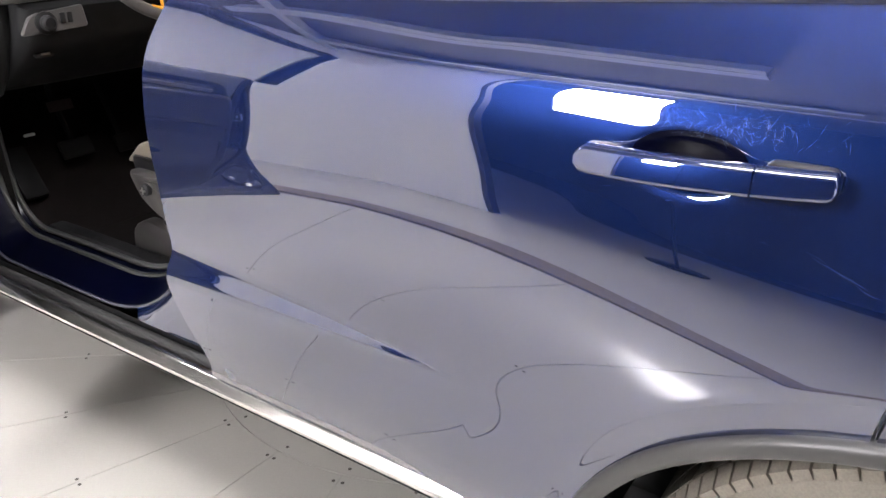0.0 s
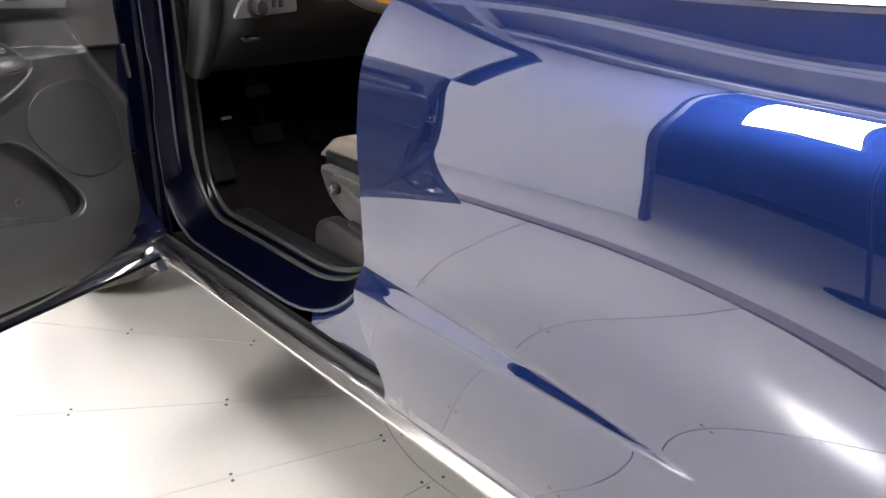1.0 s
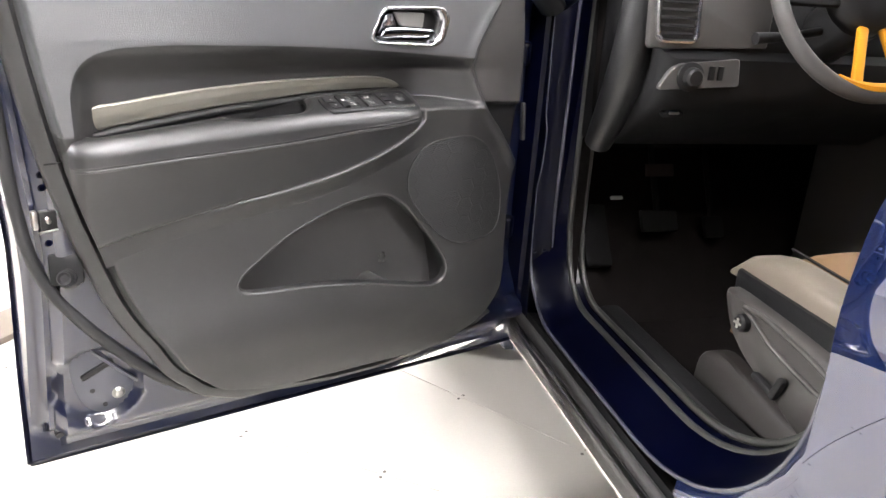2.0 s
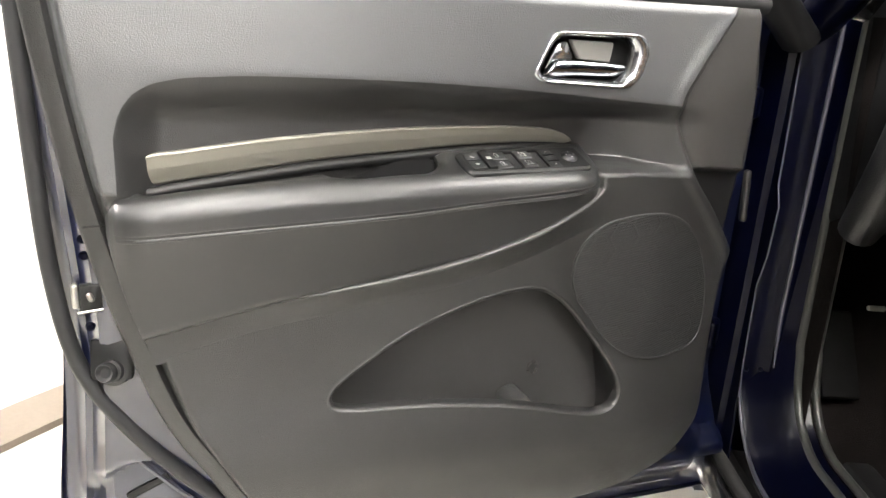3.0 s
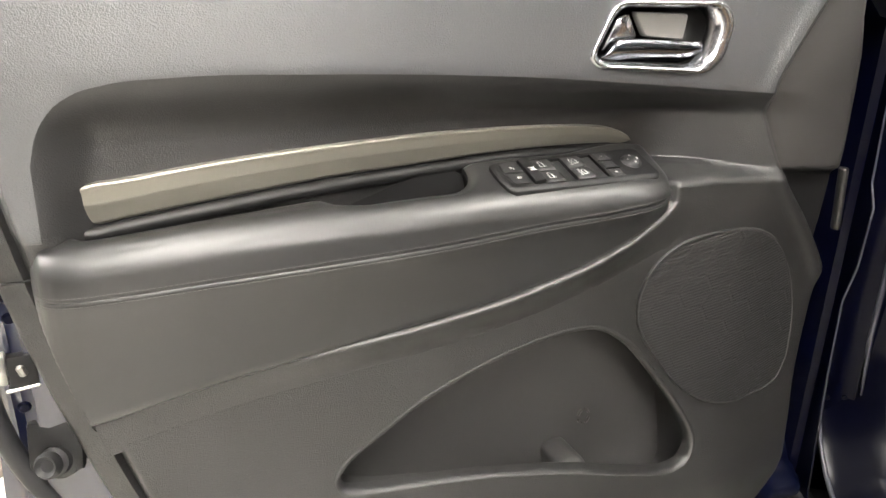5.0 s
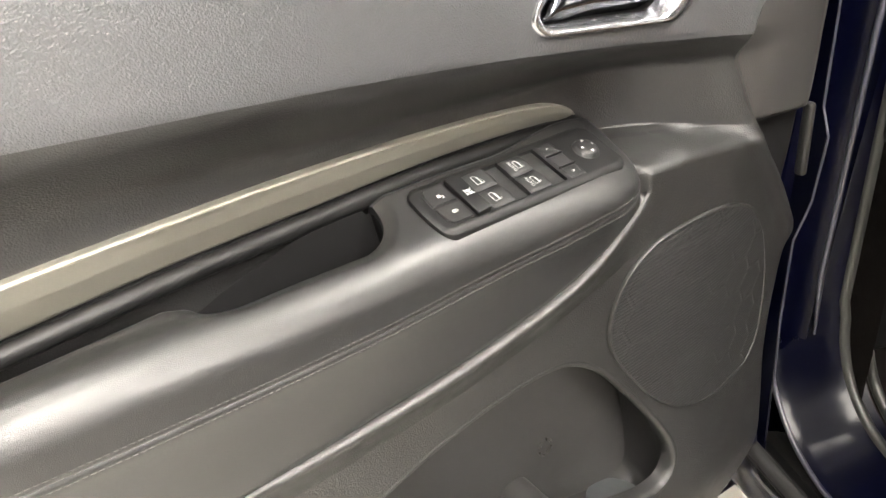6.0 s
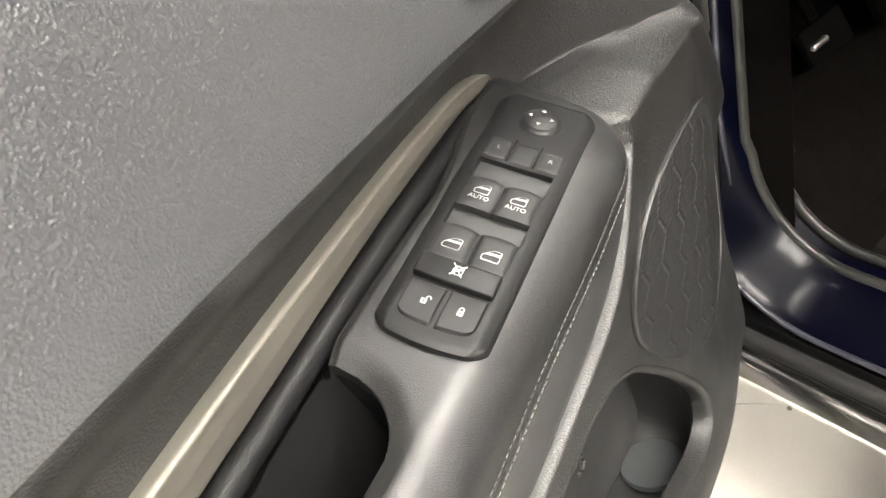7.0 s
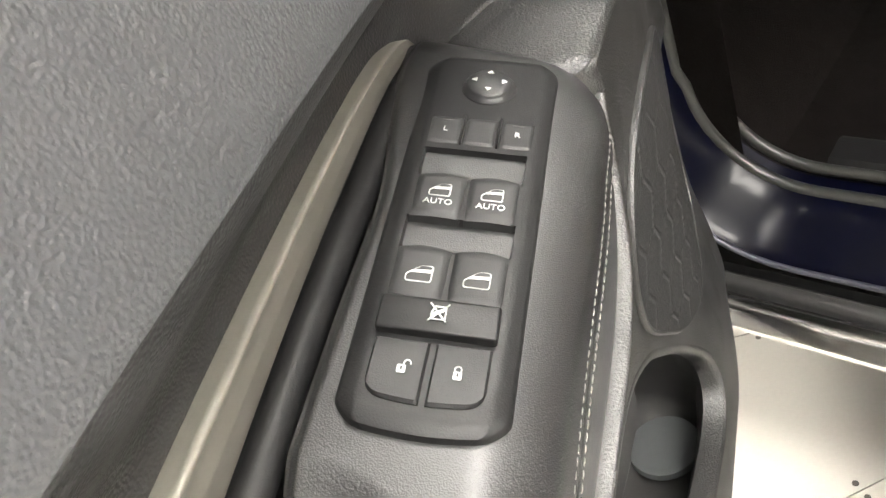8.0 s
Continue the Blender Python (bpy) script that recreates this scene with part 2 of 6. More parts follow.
def slab(outline, depth, bevel=0.0, m=None):
    """A flat outline (x, y) raised by depth in z, with a bevelled top edge."""
    bm = bmesh.new()
    n = len(outline)
    c = Vector((sum(p[0] for p in outline) / n, sum(p[1] for p in outline) / n))
    lo = [bm.verts.new((p[0], p[1], 0)) for p in outline]
    mid = [bm.verts.new((p[0], p[1], depth - bevel)) for p in outline]
    rings = [lo, mid]
    if bevel:
        for k in (0.3, 1.0):
            ring = []
            for p in outline:
                q = Vector(p[:2]) - c
                s = max(0.0, 1 - k * bevel / max(q.length, 1e-6))
                ring.append(bm.verts.new((c.x + q.x * s, c.y + q.y * s, depth - bevel * (1 - math.sin(k * math.pi / 2)))))
            rings.append(ring)
    for a, b in zip(rings, rings[1:]):
        for i in range(n):
            bm.faces.new((a[i], a[(i + 1) % n], b[(i + 1) % n], b[i]))
    bm.faces.new(rings[-1])
    bm.faces.new(list(reversed(lo)))
    if m is not None:
        bmesh.ops.transform(bm, matrix=m, verts=bm.verts)
    return bm


def spin(profile, steps, axis_m=None):
    """A turned body: profile of (radius, height) about z."""
    rows = []
    for i in range(steps):
        a = i * math.tau / steps
        rows.append([Vector((r * math.cos(a), r * math.sin(a), h)) for r, h in profile])
    rows.append(rows[0])
    bm = loft(rows)
    if axis_m is not None:
        bmesh.ops.transform(bm, matrix=axis_m, verts=bm.verts)
    return bm


def joined(parts_list):
    """Several bmeshes as one."""
    out = bmesh.new()
    for bm in parts_list:
        me = bpy.data.meshes.new("tmp")
        bm.to_mesh(me)
        bm.free()
        out.from_mesh(me)
        bpy.data.meshes.remove(me)
    return out


def smooth_step(a, b, x):
    t = np.clip((x - a) / (b - a), 0, 1)
    return t * t * (3 - 2 * t)


def curve_through(keys, x):
    """A smooth curve through rows of (x, y), at x."""
    k = np.asarray(keys, float)
    k = k[np.argsort(k[:, 0])]
    xs, ys = k[:, 0], k[:, 1]
    m = np.gradient(ys, xs)
    x = np.clip(np.asarray(x, float), xs[0], xs[-1])
    i = np.clip(np.searchsorted(xs, x) - 1, 0, len(xs) - 2)
    h = xs[i + 1] - xs[i]
    t = (x - xs[i]) / h
    return ((2 * t**3 - 3 * t**2 + 1) * ys[i] + (t**3 - 2 * t**2 + t) * h * m[i] + (-2 * t**3 + 3 * t**2) * ys[i + 1] + (t**3 - t**2) * h * m[i + 1])


def spline_through(keys, x, known={}):
    """A natural cubic spline through rows of (x, y), at x: no jumps of curvature."""
    k = np.asarray(keys, float)
    xs, ys = k[:, 0], k[:, 1]
    n, h = len(xs), np.diff(xs)
    tag = k.tobytes()
    if tag not in known:
        a, b = np.eye(n), np.zeros(n)
        for i in range(1, n - 1):
            a[i, i - 1:i + 2] = h[i - 1], 2 * (h[i - 1] + h[i]), h[i]
            b[i] = 6 * ((ys[i + 1] - ys[i]) / h[i] - (ys[i] - ys[i - 1]) / h[i - 1])
        known[tag] = np.linalg.solve(a, b)
    c = known[tag]
    x = np.clip(np.asarray(x, float), xs[0], xs[-1])
    i = np.clip(np.searchsorted(xs, x) - 1, 0, n - 2)
    p, q = xs[i + 1] - x, x - xs[i]
    return (c[i] * p**3 + c[i + 1] * q**3) / (6 * h[i]) + (ys[i] / h[i] - c[i] * h[i] / 6) * p + (ys[i + 1] / h[i] - c[i + 1] * h[i] / 6) * q


def round_outline(pts, per=6, close=True):
    """A closed Catmull-Rom outline through points."""
    out, n = [], len(pts)
    P = [Vector(p) for p in pts]
    for i in range(n):
        p0, p1, p2, p3 = P[i - 1], P[i], P[(i + 1) % n], P[(i + 2) % n]
        for k in range(per):
            t = k / per
            out.append(0.5 * ((2 * p1) + (p2 - p0) * t + (2 * p0 - 5 * p1 + 4 * p2 - p3) * t * t + (3 * p1 - p0 - 3 * p2 + p3) * t**3))
    return out


def corner_outline(pts, radii, per=6):
    """A polygon with each corner rounded by its radius."""
    out, n = [], len(pts)
    for i in range(n):
        p, a, b = Vector(pts[i]), Vector(pts[i - 1]), Vector(pts[(i + 1) % n])
        r = radii[i] if isinstance(radii, (list, tuple)) else radii
        da, db = (a - p).normalized(), (b - p).normalized()
        cut = min(r, 0.49 * (a - p).length, 0.49 * (b - p).length)
        s, e = p + da * cut, p + db * cut
        for k in range(per + 1):
            t = k / per
            out.append(s * (1 - t) ** 2 + p * 2 * t * (1 - t) + e * t * t)
    return out


def inside(poly, x, y):
    """Which of the points x, y lie in a polygon."""
    x, y = np.asarray(x), np.asarray(y)
    hit = np.zeros(x.shape, bool)
    n = len(poly)
    for i in range(n):
        (x1, y1), (x2, y2) = poly[i][:2], poly[(i + 1) % n][:2]
        if y1 == y2:
            continue
        hit ^= ((y1 > y) != (y2 > y)) & (x < (x2 - x1) * (y - y1) / (y2 - y1) + x1)
    return hit


def letters(text, size, m, name, parent, mat, label=""):
    """A word as a thin mesh."""
    cu = bpy.data.curves.new("word", "FONT")
    cu.body, cu.size, cu.align_x, cu.align_y, cu.extrude = text, size, "CENTER", "CENTER", 0.0001
    ob = new("word", cu)
    me = bpy.data.meshes.new_from_object(ob.evaluated_get(bpy.context.evaluated_depsgraph_get()))
    bpy.data.objects.remove(ob)
    me.transform(m)
    me.materials.clear()
    me.materials.append(mat)
    me.name = name
    out = new(name, me)
    out.parent = parent
    if label:
        out["label"] = label
    return out


# ---- the booth: turntable floor, walls, ceiling ----
CX, CY = -0.14, 1.0
STEP, PHASE = 360 / 22, -91.5


def sector(r0, r1, a0, a1, z0, z1, steps=8):
    """A piece of a ring, as a closed block."""
    top = []
    for k in range(steps + 1):
        a = radians(a0 + (a1 - a0) * k / steps)
        top.append([(r * math.cos(a), r * math.sin(a)) for r in (r0, r1)])
    rows = []
    for (p, q) in top:
        rows.append([(p[0], p[1], z0), (p[0], p[1], z1), (q[0], q[1], z1), (q[0], q[1], z0)])
    return loft(rows, closed=True, caps=True)


def build_floor():
    base = part("floor", sector(0.001, 7.5, 0, 360, -0.05, -0.006, 64), GAP_MAT)
    base.location = (CX, CY, 0)
    tagged(base, "white painted turntable floor of riveted wedge panels", "floor", kind="structure")
    part("inner_disc", sector(0.001, 0.719, 0, 360, -0.006, 0.0, 96), FLOOR_MAT, base, smooth=20)
    gap = math.degrees(0.0014 / 1.5)
    wedge = part("floor_panel", sector(0.721, 2.93, gap, STEP - gap, -0.006, 0.0, 10), FLOOR_MAT, base, smooth=20)
    wedge.rotation_euler = (0, 0, radians(PHASE))
    for k in range(1, 22):
        ob = new("floor_panel", wedge.data)
        ob.parent = base
        ob.rotation_euler = (0, 0, radians(PHASE + k * STEP))
    part("hall_floor", sector(6.21, 7.4, 0, 360, -0.006, 0.001, 96), DARK_WALL, base, "dark hall floor", smooth=20)
    part("outer_floor", sector(3.11, 6.2, 0, 360, -0.006, 0.002, 96), FLOOR_MAT, base, smooth=20)
    part("turntable_rim", sector(2.935, 3.105, 0, 360, -0.006, 0.018, 128), RIM_MAT, base, "tan edge ring round the turntable", smooth=20)
    rivet_bm = spin([(0.0001, 0.0008), (0.0025, 0.0008), (0.0046, 0.0004), (0.0052, -0.001)], 10)
    first = part("rivet", rivet_bm, RIVET_MAT, base)
    spots = []
    for k in range(22):
        a = radians(PHASE + k * STEP)
        for r in (0.748, 1.14, 1.556, 1.97, 2.39, 2.80):
            for s in (-0.0125, 0.0125):
                spots.append((r * math.cos(a) - s * math.sin(a), r * math.sin(a) + s * math.cos(a)))
        spots.append((0.695 * math.cos(a + 0.01), 0.695 * math.sin(a + 0.01)))
    for n, (x, y) in enumerate(spots):
        ob = first if n == 0 else new("rivet", first.data)
        ob.parent = base
        ob.location = (x, y, 0.0003)


def build_walls():
    tall = part("wall_white", sector(4.4, 4.5, 115, 254.6, 0, 3.4, 64), WALL_MAT)
    tall.location = (CX, CY, 0)
    tagged(tall, "tall white curved booth wall", "wall", kind="structure")
    # added strip that keeps the wall's lit end out of reflections
    part("end_mask", sector(4.385, 4.515, 254.6, 255.0, 0, 3.4, 2), DARK_WALL, tall, "dark strip added over the booth wall's lit end")
    far = part("wall_far", sector(4.4, 4.5, -29.9, 114.9, 0, 3.4, 64), WALL_MAT)
    far.location = (CX, CY, 0)
    tagged(far, "white curved booth wall behind the car", "wall", kind="structure")
    hall = part("wall_hall", sector(7.0, 7.2, 0, 360, 0, 4.4, 48), DARK_WALL)
    hall.location = (CX, CY, 0)
    tagged(hall, "dark hall wall beyond the booth opening", "wall", kind="structure")
    ceiling = part("ceiling", sector(0.001, 7.3, 0, 360, 3.42, 3.5, 64), CEIL_MAT)
    ceiling.location = (CX, CY, 0)
    tagged(ceiling, "dark grey ceiling", "ceiling", kind="structure")


def build_lamps():
    lamp = new("ceiling_light")
    tagged(lamp, "rectangular white ceiling light panel in a metal frame", "ceiling light", "booth ceiling lights")
    part("diffuser", rbox(1.16, 0.56, 0.02, 0.004), LAMP_MAT, lamp, "glowing white diffuser")
    w, d = 0.6, 0.3
    ring = [rbox(1.24, 0.04, 0.05, 0.004, m=Matrix.Translation((0, s * d, 0))) for s in (-1, 1)]
    ring += [rbox(0.04, 0.56, 0.05, 0.004, m=Matrix.Translation((s * w, 0, 0))) for s in (-1, 1)]
    part("lamp_frame", joined(ring), STEEL, lamp)
    spots = LAMP_SPOTS
    lamp.matrix_basis = pose(*spots[0][:3], 0, 0, spots[0][3])
    for x, y, z, turn, tilt in spots[1:]:
        copy_thing(lamp, pose(x, y, z, tilt, 0, turn))
    # a panel on a stand in the dark opening
    stand = new("light_stand")
    tagged(stand, "white light panel on a slim stand at the booth opening", "light stand")
    stand.matrix_basis = pose(-0.37, -3.76, 0, 0, 0, 0)
    part("stand_diffuser", rbox(0.62, 0.02, 0.94, 0.004, m=Matrix.Translation((-0.39, 0.13, 2.52))), STAND_MAT, stand, "glowing white diffuser")
    part("stand_housing", rbox(0.67, 0.05, 0.99, 0.008, m=Matrix.Translation((-0.39, 0.10, 2.52))), BLACK, stand)
    part("stand_pole", tube([(0, 0, 0.02), (0, 0, 2.2), (-0.04, 0.01, 2.35), (-0.34, 0.07, 2.66)], 0.014, 10), BLACK, stand)
    part("stand_base", spin([(0.0001, 0.025), (0.18, 0.022), (0.2, 0.012), (0.2, 0.0), (0.0001, 0.0)], 32), BLACK, stand)


def build_beams():
    """Unseen pale beams under the dark ceiling at the booth's open side, added for reflected streaks."""
    first = None
    for x, y, turn, length in ((-1.3, -1.75, 4, 3.4), (-1.0, -2.45, -3, 4.2), (-0.8, -3.25, 2, 4.0), (-2.6, -2.4, 84, 2.2)):
        m = pose(x, y, 3.34, 0, 0, turn)
        if first is None:
            first = part("streak_beam", joined([rbox(length, 0.10, 0.012, 0.002, 1, Matrix.Translation((0, 0, -0.05))), rbox(length, 0.02, 0.16, 0.002, 1, Matrix.Translation((0, 0, 0.02)))]), BEAM)
            tagged(first, "unseen pale grey beam, added for streaks reflected in the paint", "ceiling beam", "ceiling beams")
            first.matrix_basis = m
        else:
            copy_thing(first, m)


# x, y, z, turn and tilt towards the middle
LAMP_SPOTS = [(-0.2, 1.2, 3.3, 0, 0), (-3.3, -0.5, 3.3, 70, 0), (2.9, 0.35, 3.2, 80, 25), (3.3, 1.3, 3.2, 100, 25), (0.85, -0.66, 3.3, 0, 0), (1.9, -0.7, 3.3, 60, 0), (-3.3, 0.6, 3.3, 85, 0),
              (-3.0, 2.0, 3.3, 60, 0), (-1.4, 3.4, 3.3, -20, 0), (0.6, 3.6, 3.3, 10, 0)]
build_floor()
build_walls()
build_lamps()
build_beams()


# ---- the car: its left side faces -y, its front points to -x ----
car = new("car")
tagged(car, "dark blue metallic sport utility vehicle with its driver's door open", "car")
WHEEL_R, WHEEL_F, WHEEL_Z = 1.25, -1.79, 0.38

SIDE = [(0.25, 0.06), (0.40, 0.015), (0.44, 0.0), (0.50, -0.022), (0.60, -0.044), (0.70, -0.062), (0.80, -0.084), (0.90, -0.100), (0.95, -0.104)]
SIDE_BACK = SIDE[:-3] + [(0.80, -0.0880), (0.86, -0.0992), (0.93, -0.1040), (0.97, -0.1043), (1.00, -0.1030), (1.03, -0.1012), (1.06, -0.0975), (1.09, -0.0905), (1.108, -0.0850), (1.116, -0.0810), (1.145, -0.0640), (1.24, -0.0037)]
SIDE_FRONT = SIDE + [(1.00, -0.1030), (1.03, -0.1018), (1.065, -0.0990), (1.09, -0.0946), (1.13, -0.0808), (1.16, -0.0660), (1.20, -0.0430), (1.24, -0.017)]


def side_y(x, z):
    """How far out the body's left flank stands at x, z."""
    x, z = np.asarray(x, float), np.asarray(z, float)
    low, high = smooth_step(-0.42, 0.80, x), smooth_step(0.30, 0.72, x)
    back = low + (high - low) * smooth_step(1.05, 1.10, z)
    y = spline_through(SIDE_BACK, z - 0.020 * smooth_step(1.0, 1.1, z)) * back + spline_through(SIDE_FRONT, z) * (1 - back)
    # the lower sculpted step, fading towards the rear wheel
    zu = 0.772 - 0.03 * x - 0.12 * np.clip(x, 0, 1) ** 2
    wedge = np.maximum(zu - 0.702, 0.004)
    h = 0.40 * np.clip(zu - 0.702, 0, 0.09) * smooth_step(-1.4, -1.0, x)
    t = np.clip((zu - z) / wedge, 0, 1)
    y = y - h * (t - 0.09 * np.sin(math.tau * t)) * (1 - smooth_step(0.690, 0.46, z))
    # flares over both wheels
    for wx in (WHEEL_R, WHEEL_F):
        r = np.hypot(x - wx, z - WHEEL_Z)
        y = y - 0.0317 * np.clip((0.9466 - r) / 0.4466, 0, 1.2) ** 2.2 + 0.011 * smooth_step(0.53, 0.47, r)
    return y


def flank(x0, x1, z_rows, nx, arch=None):
    """Rows of points on the flank between two edges, cut back by a wheel arch (centre x, radius, side)."""
    rows = []
    for z in z_rows:
        a, b = float(x0(z)), float(x1(z))
        if arch:
            wx, ra, side = arch
            if abs(z - WHEEL_Z) < ra:
                half = math.sqrt(ra * ra - (z - WHEEL_Z) ** 2)
                if side > 0:
                    b = min(b, wx - half)
                else:
                    a = max(a, wx + half)
        xs = a + (b - a) * np.linspace(0, 1, nx)
        zs = z + 0.022 * smooth_step(0.45, 1.2, xs) * smooth_step(1.12, 1.2, z)
        ys = side_y(xs, zs)
        rows.append(list(zip(xs, ys, zs)))
    return rows


def shell(rows, thick=0.02):
    """A skin with a turned-in edge all round."""
    bm = loft(rows)
    edges = [e for e in bm.edges if e.is_boundary]
    got = bmesh.ops.extrude_edge_only(bm, edges=edges)
    vs = [g for g in got["geom"] if isinstance(g, bmesh.types.BMVert)]
    bmesh.ops.translate(bm, vec=(0, 0.004, 0), verts=vs)
    got = bmesh.ops.extrude_edge_only(bm, edges=[e for e in bm.edges if e.is_boundary])
    vs = [g for g in got["geom"] if isinstance(g, bmesh.types.BMVert)]
    bmesh.ops.translate(bm, vec=(0, thick, 0), verts=vs)
    return bm


DOOR_FRONT = [(0.44, 0.0), (0.50, 0.030), (0.60, 0.034), (0.70, 0.036), (0.80, 0.058), (0.90, 0.073), (1.00, 0.072), (1.10, 0.083), (1.20, 0.118)]
Z_DOOR = list(np.linspace(0.442, 0.84, 90)) + list(np.linspace(0.844, 1.2, 90))


def build_rear_door():
    rows = flank(lambda z: curve_through(DOOR_FRONT, z), lambda z: 1.125 + 0.14 * max(0, z - 0.83), Z_DOOR, 150, (WHEEL_R, 0.472, 1))
    # the dish behind the handle
    out = []
    for row in rows:
        new_row = []
        for x, y, z in row:
            d = math.hypot((x - 0.925) / 0.072, (z - 1.066) / 0.036)
            y += 0.013 * float(smooth_step(1.0, 0.0, d))
            new_row.append((x, y, z))
        out.append(new_row)
    door = part("rear_door", shell(out), PAINT, car, "closed rear door in dark blue metallic paint", smooth=50)
    # pull handle: grip, end cap, foot and gasket
    def bar(x0, x1, bulge, n=26):
        rows_h = []
        for k in range(n):
            s = k / (n - 1)
            x = x0 + (x1 - x0) * s
            sx = (x - 0.82) / (1.06 - 0.82)
            up = 0.0265 - 0.004 * sx + 0.002 * math.sin(math.pi * sx)
            out_y = bulge * math.sin(math.pi * min(1, max(0, sx * 0.9 + 0.08))) ** 0.6
            e0 = 1.0 if (x0 > 0.83 or s > 0.5) else min(1.0, 0.55 + 9 * s)
            e1 = 1.0 if (x1 < 1.05 or s < 0.5) else min(1.0, 0.55 + 9 * (1 - s))
            hh = up * 0.5 * e0 * e1
            yc = float(side_y(x, 1.066)) - 0.018 - out_y
            zc = 1.066 + 0.010 * sx
            rc = min(0.0042, 0.8 * hh)
            ring_h = []
            for cy, cz, a0 in ((-1, 1, 90), (-1, -1, 180), (1, -1, 270), (1, 1, 0)):
                for q in range(6):
                    a = radians(a0 + 90 * q / 5)
                    dy, dz = cy * (0.0095 - rc) + rc * math.cos(a), cz * (hh - rc) + rc * math.sin(a)
                    ring_h.append((x, yc + dy + 0.24 * dz, zc + dz))
            rows_h.append(ring_h)
        return loft(rows_h, closed=True, caps=True)
    part("pull_handle", bar(0.822, 0.9935, 0.018), PAINT, door, "body-coloured pull handle", smooth=60)
    part("handle_cap", bar(0.9955, 1.060, 0.018), PAINT, door, "body-coloured handle end cap", smooth=60)
    part("handle_foot", rbox(0.042, 0.03, 0.026, 0.008, 3, Matrix.Translation((0.842, float(side_y(0.842, 1.06)) - 0.008, 1.064))), BLACK, door)
    part("handle_foot", rbox(0.06, 0.03, 0.028, 0.008, 3, Matrix.Translation((1.028, float(side_y(1.028, 1.06)) - 0.008, 1.073))), BLACK, door)
    # dark skin laid over the dish: the shade behind the grip put into colour
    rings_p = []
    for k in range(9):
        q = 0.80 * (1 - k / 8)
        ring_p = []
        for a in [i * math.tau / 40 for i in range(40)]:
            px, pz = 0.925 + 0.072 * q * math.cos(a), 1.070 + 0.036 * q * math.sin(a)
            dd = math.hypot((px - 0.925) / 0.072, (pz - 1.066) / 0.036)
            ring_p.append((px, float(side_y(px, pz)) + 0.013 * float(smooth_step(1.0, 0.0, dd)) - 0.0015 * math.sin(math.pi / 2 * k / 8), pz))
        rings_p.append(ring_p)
    part("handle_shade", loft(rings_p, closed=True), PAINT_SHADED, door, "dark patch over the handle dish, shade put into colour", smooth=60)
    # fine scratches round the handle and on the rear edge
    rnd = random.Random(11)
    vs, fs = [], []
    spots = [(rnd.gauss(0.962, 0.038), rnd.gauss(1.105, 0.010), rnd.uniform(0.2, 2.6), rnd.uniform(0.004, 0.014)) for _ in range(150)]
    spots += [(rnd.uniform(0.83, 1.06), rnd.uniform(1.0, 1.11), rnd.uniform(-0.4, 0.4), rnd.uniform(0.004, 0.014)) for _ in range(16)]
    spots += [(1.05 + 0.012 * k, 1.008 - 0.006 * k + rnd.uniform(-0.003, 0.003), -0.3, 0.026) for k in range(5)]
    spots += [(rnd.uniform(0.15, 1.05), rnd.uniform(0.7, 1.0), rnd.uniform(-0.5, 0.5), rnd.uniform(0.001, 0.008)) for _ in range(26)]
    for x, z, a, ln in spots:
        bend = rnd.uniform(-0.5, 0.5)
        k0 = len(vs)
        for q in range(5):
            s = q / 4 - 0.5
            ang = a + bend * s
            px, pz = x + ln * s * math.cos(ang), z + ln * s * math.sin(ang)
            wd = 0.000045 * (1 - abs(2 * s) ** 2) + 0.000015
            for sg in (-1, 1):
                qx, qz = px - sg * wd * math.sin(ang), pz + sg * wd * math.cos(ang)
                d = math.hypot((qx - 0.925) / 0.072, (qz - 1.066) / 0.036)
                vs.append((qx, float(side_y(qx, qz)) + 0.013 * float(smooth_step(1.0, 0.0, d)) - 0.0004, qz))
        fs += [(k0 + 2 * q, k0 + 2 * q + 1, k0 + 2 * q + 3, k0 + 2 * q + 2) for q in range(4)]
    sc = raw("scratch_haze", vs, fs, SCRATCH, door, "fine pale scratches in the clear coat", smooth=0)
    sc["kind"] = "stuff"
    # belt moulding
    path = [(x, float(side_y(x, 1.2 + 0.022 * float(smooth_step(0.45, 1.2, x)))) - 0.001, 1.212 + 0.022 * float(smooth_step(0.45, 1.2, x))) for x in np.linspace(0.12, 1.2, 30)]
    part("belt_moulding", tube(path, 0.011, 8), ALU, door, "bright metal belt moulding")
    q = [(0.15, -0.03, 1.205), (1.15, -0.03, 1.205), (1.05, 0.2, 1.66), (0.22, 0.2, 1.66)]
    pane = loft([[q[0], q[1]], [q[3], q[2]]])
    bmesh.ops.solidify(pane, geom=pane.faces[:], thickness=0.004)
    w = part("rear_window", pane, GLASS, door, "tinted rear side window")
    w.visible_shadow = False
    return door


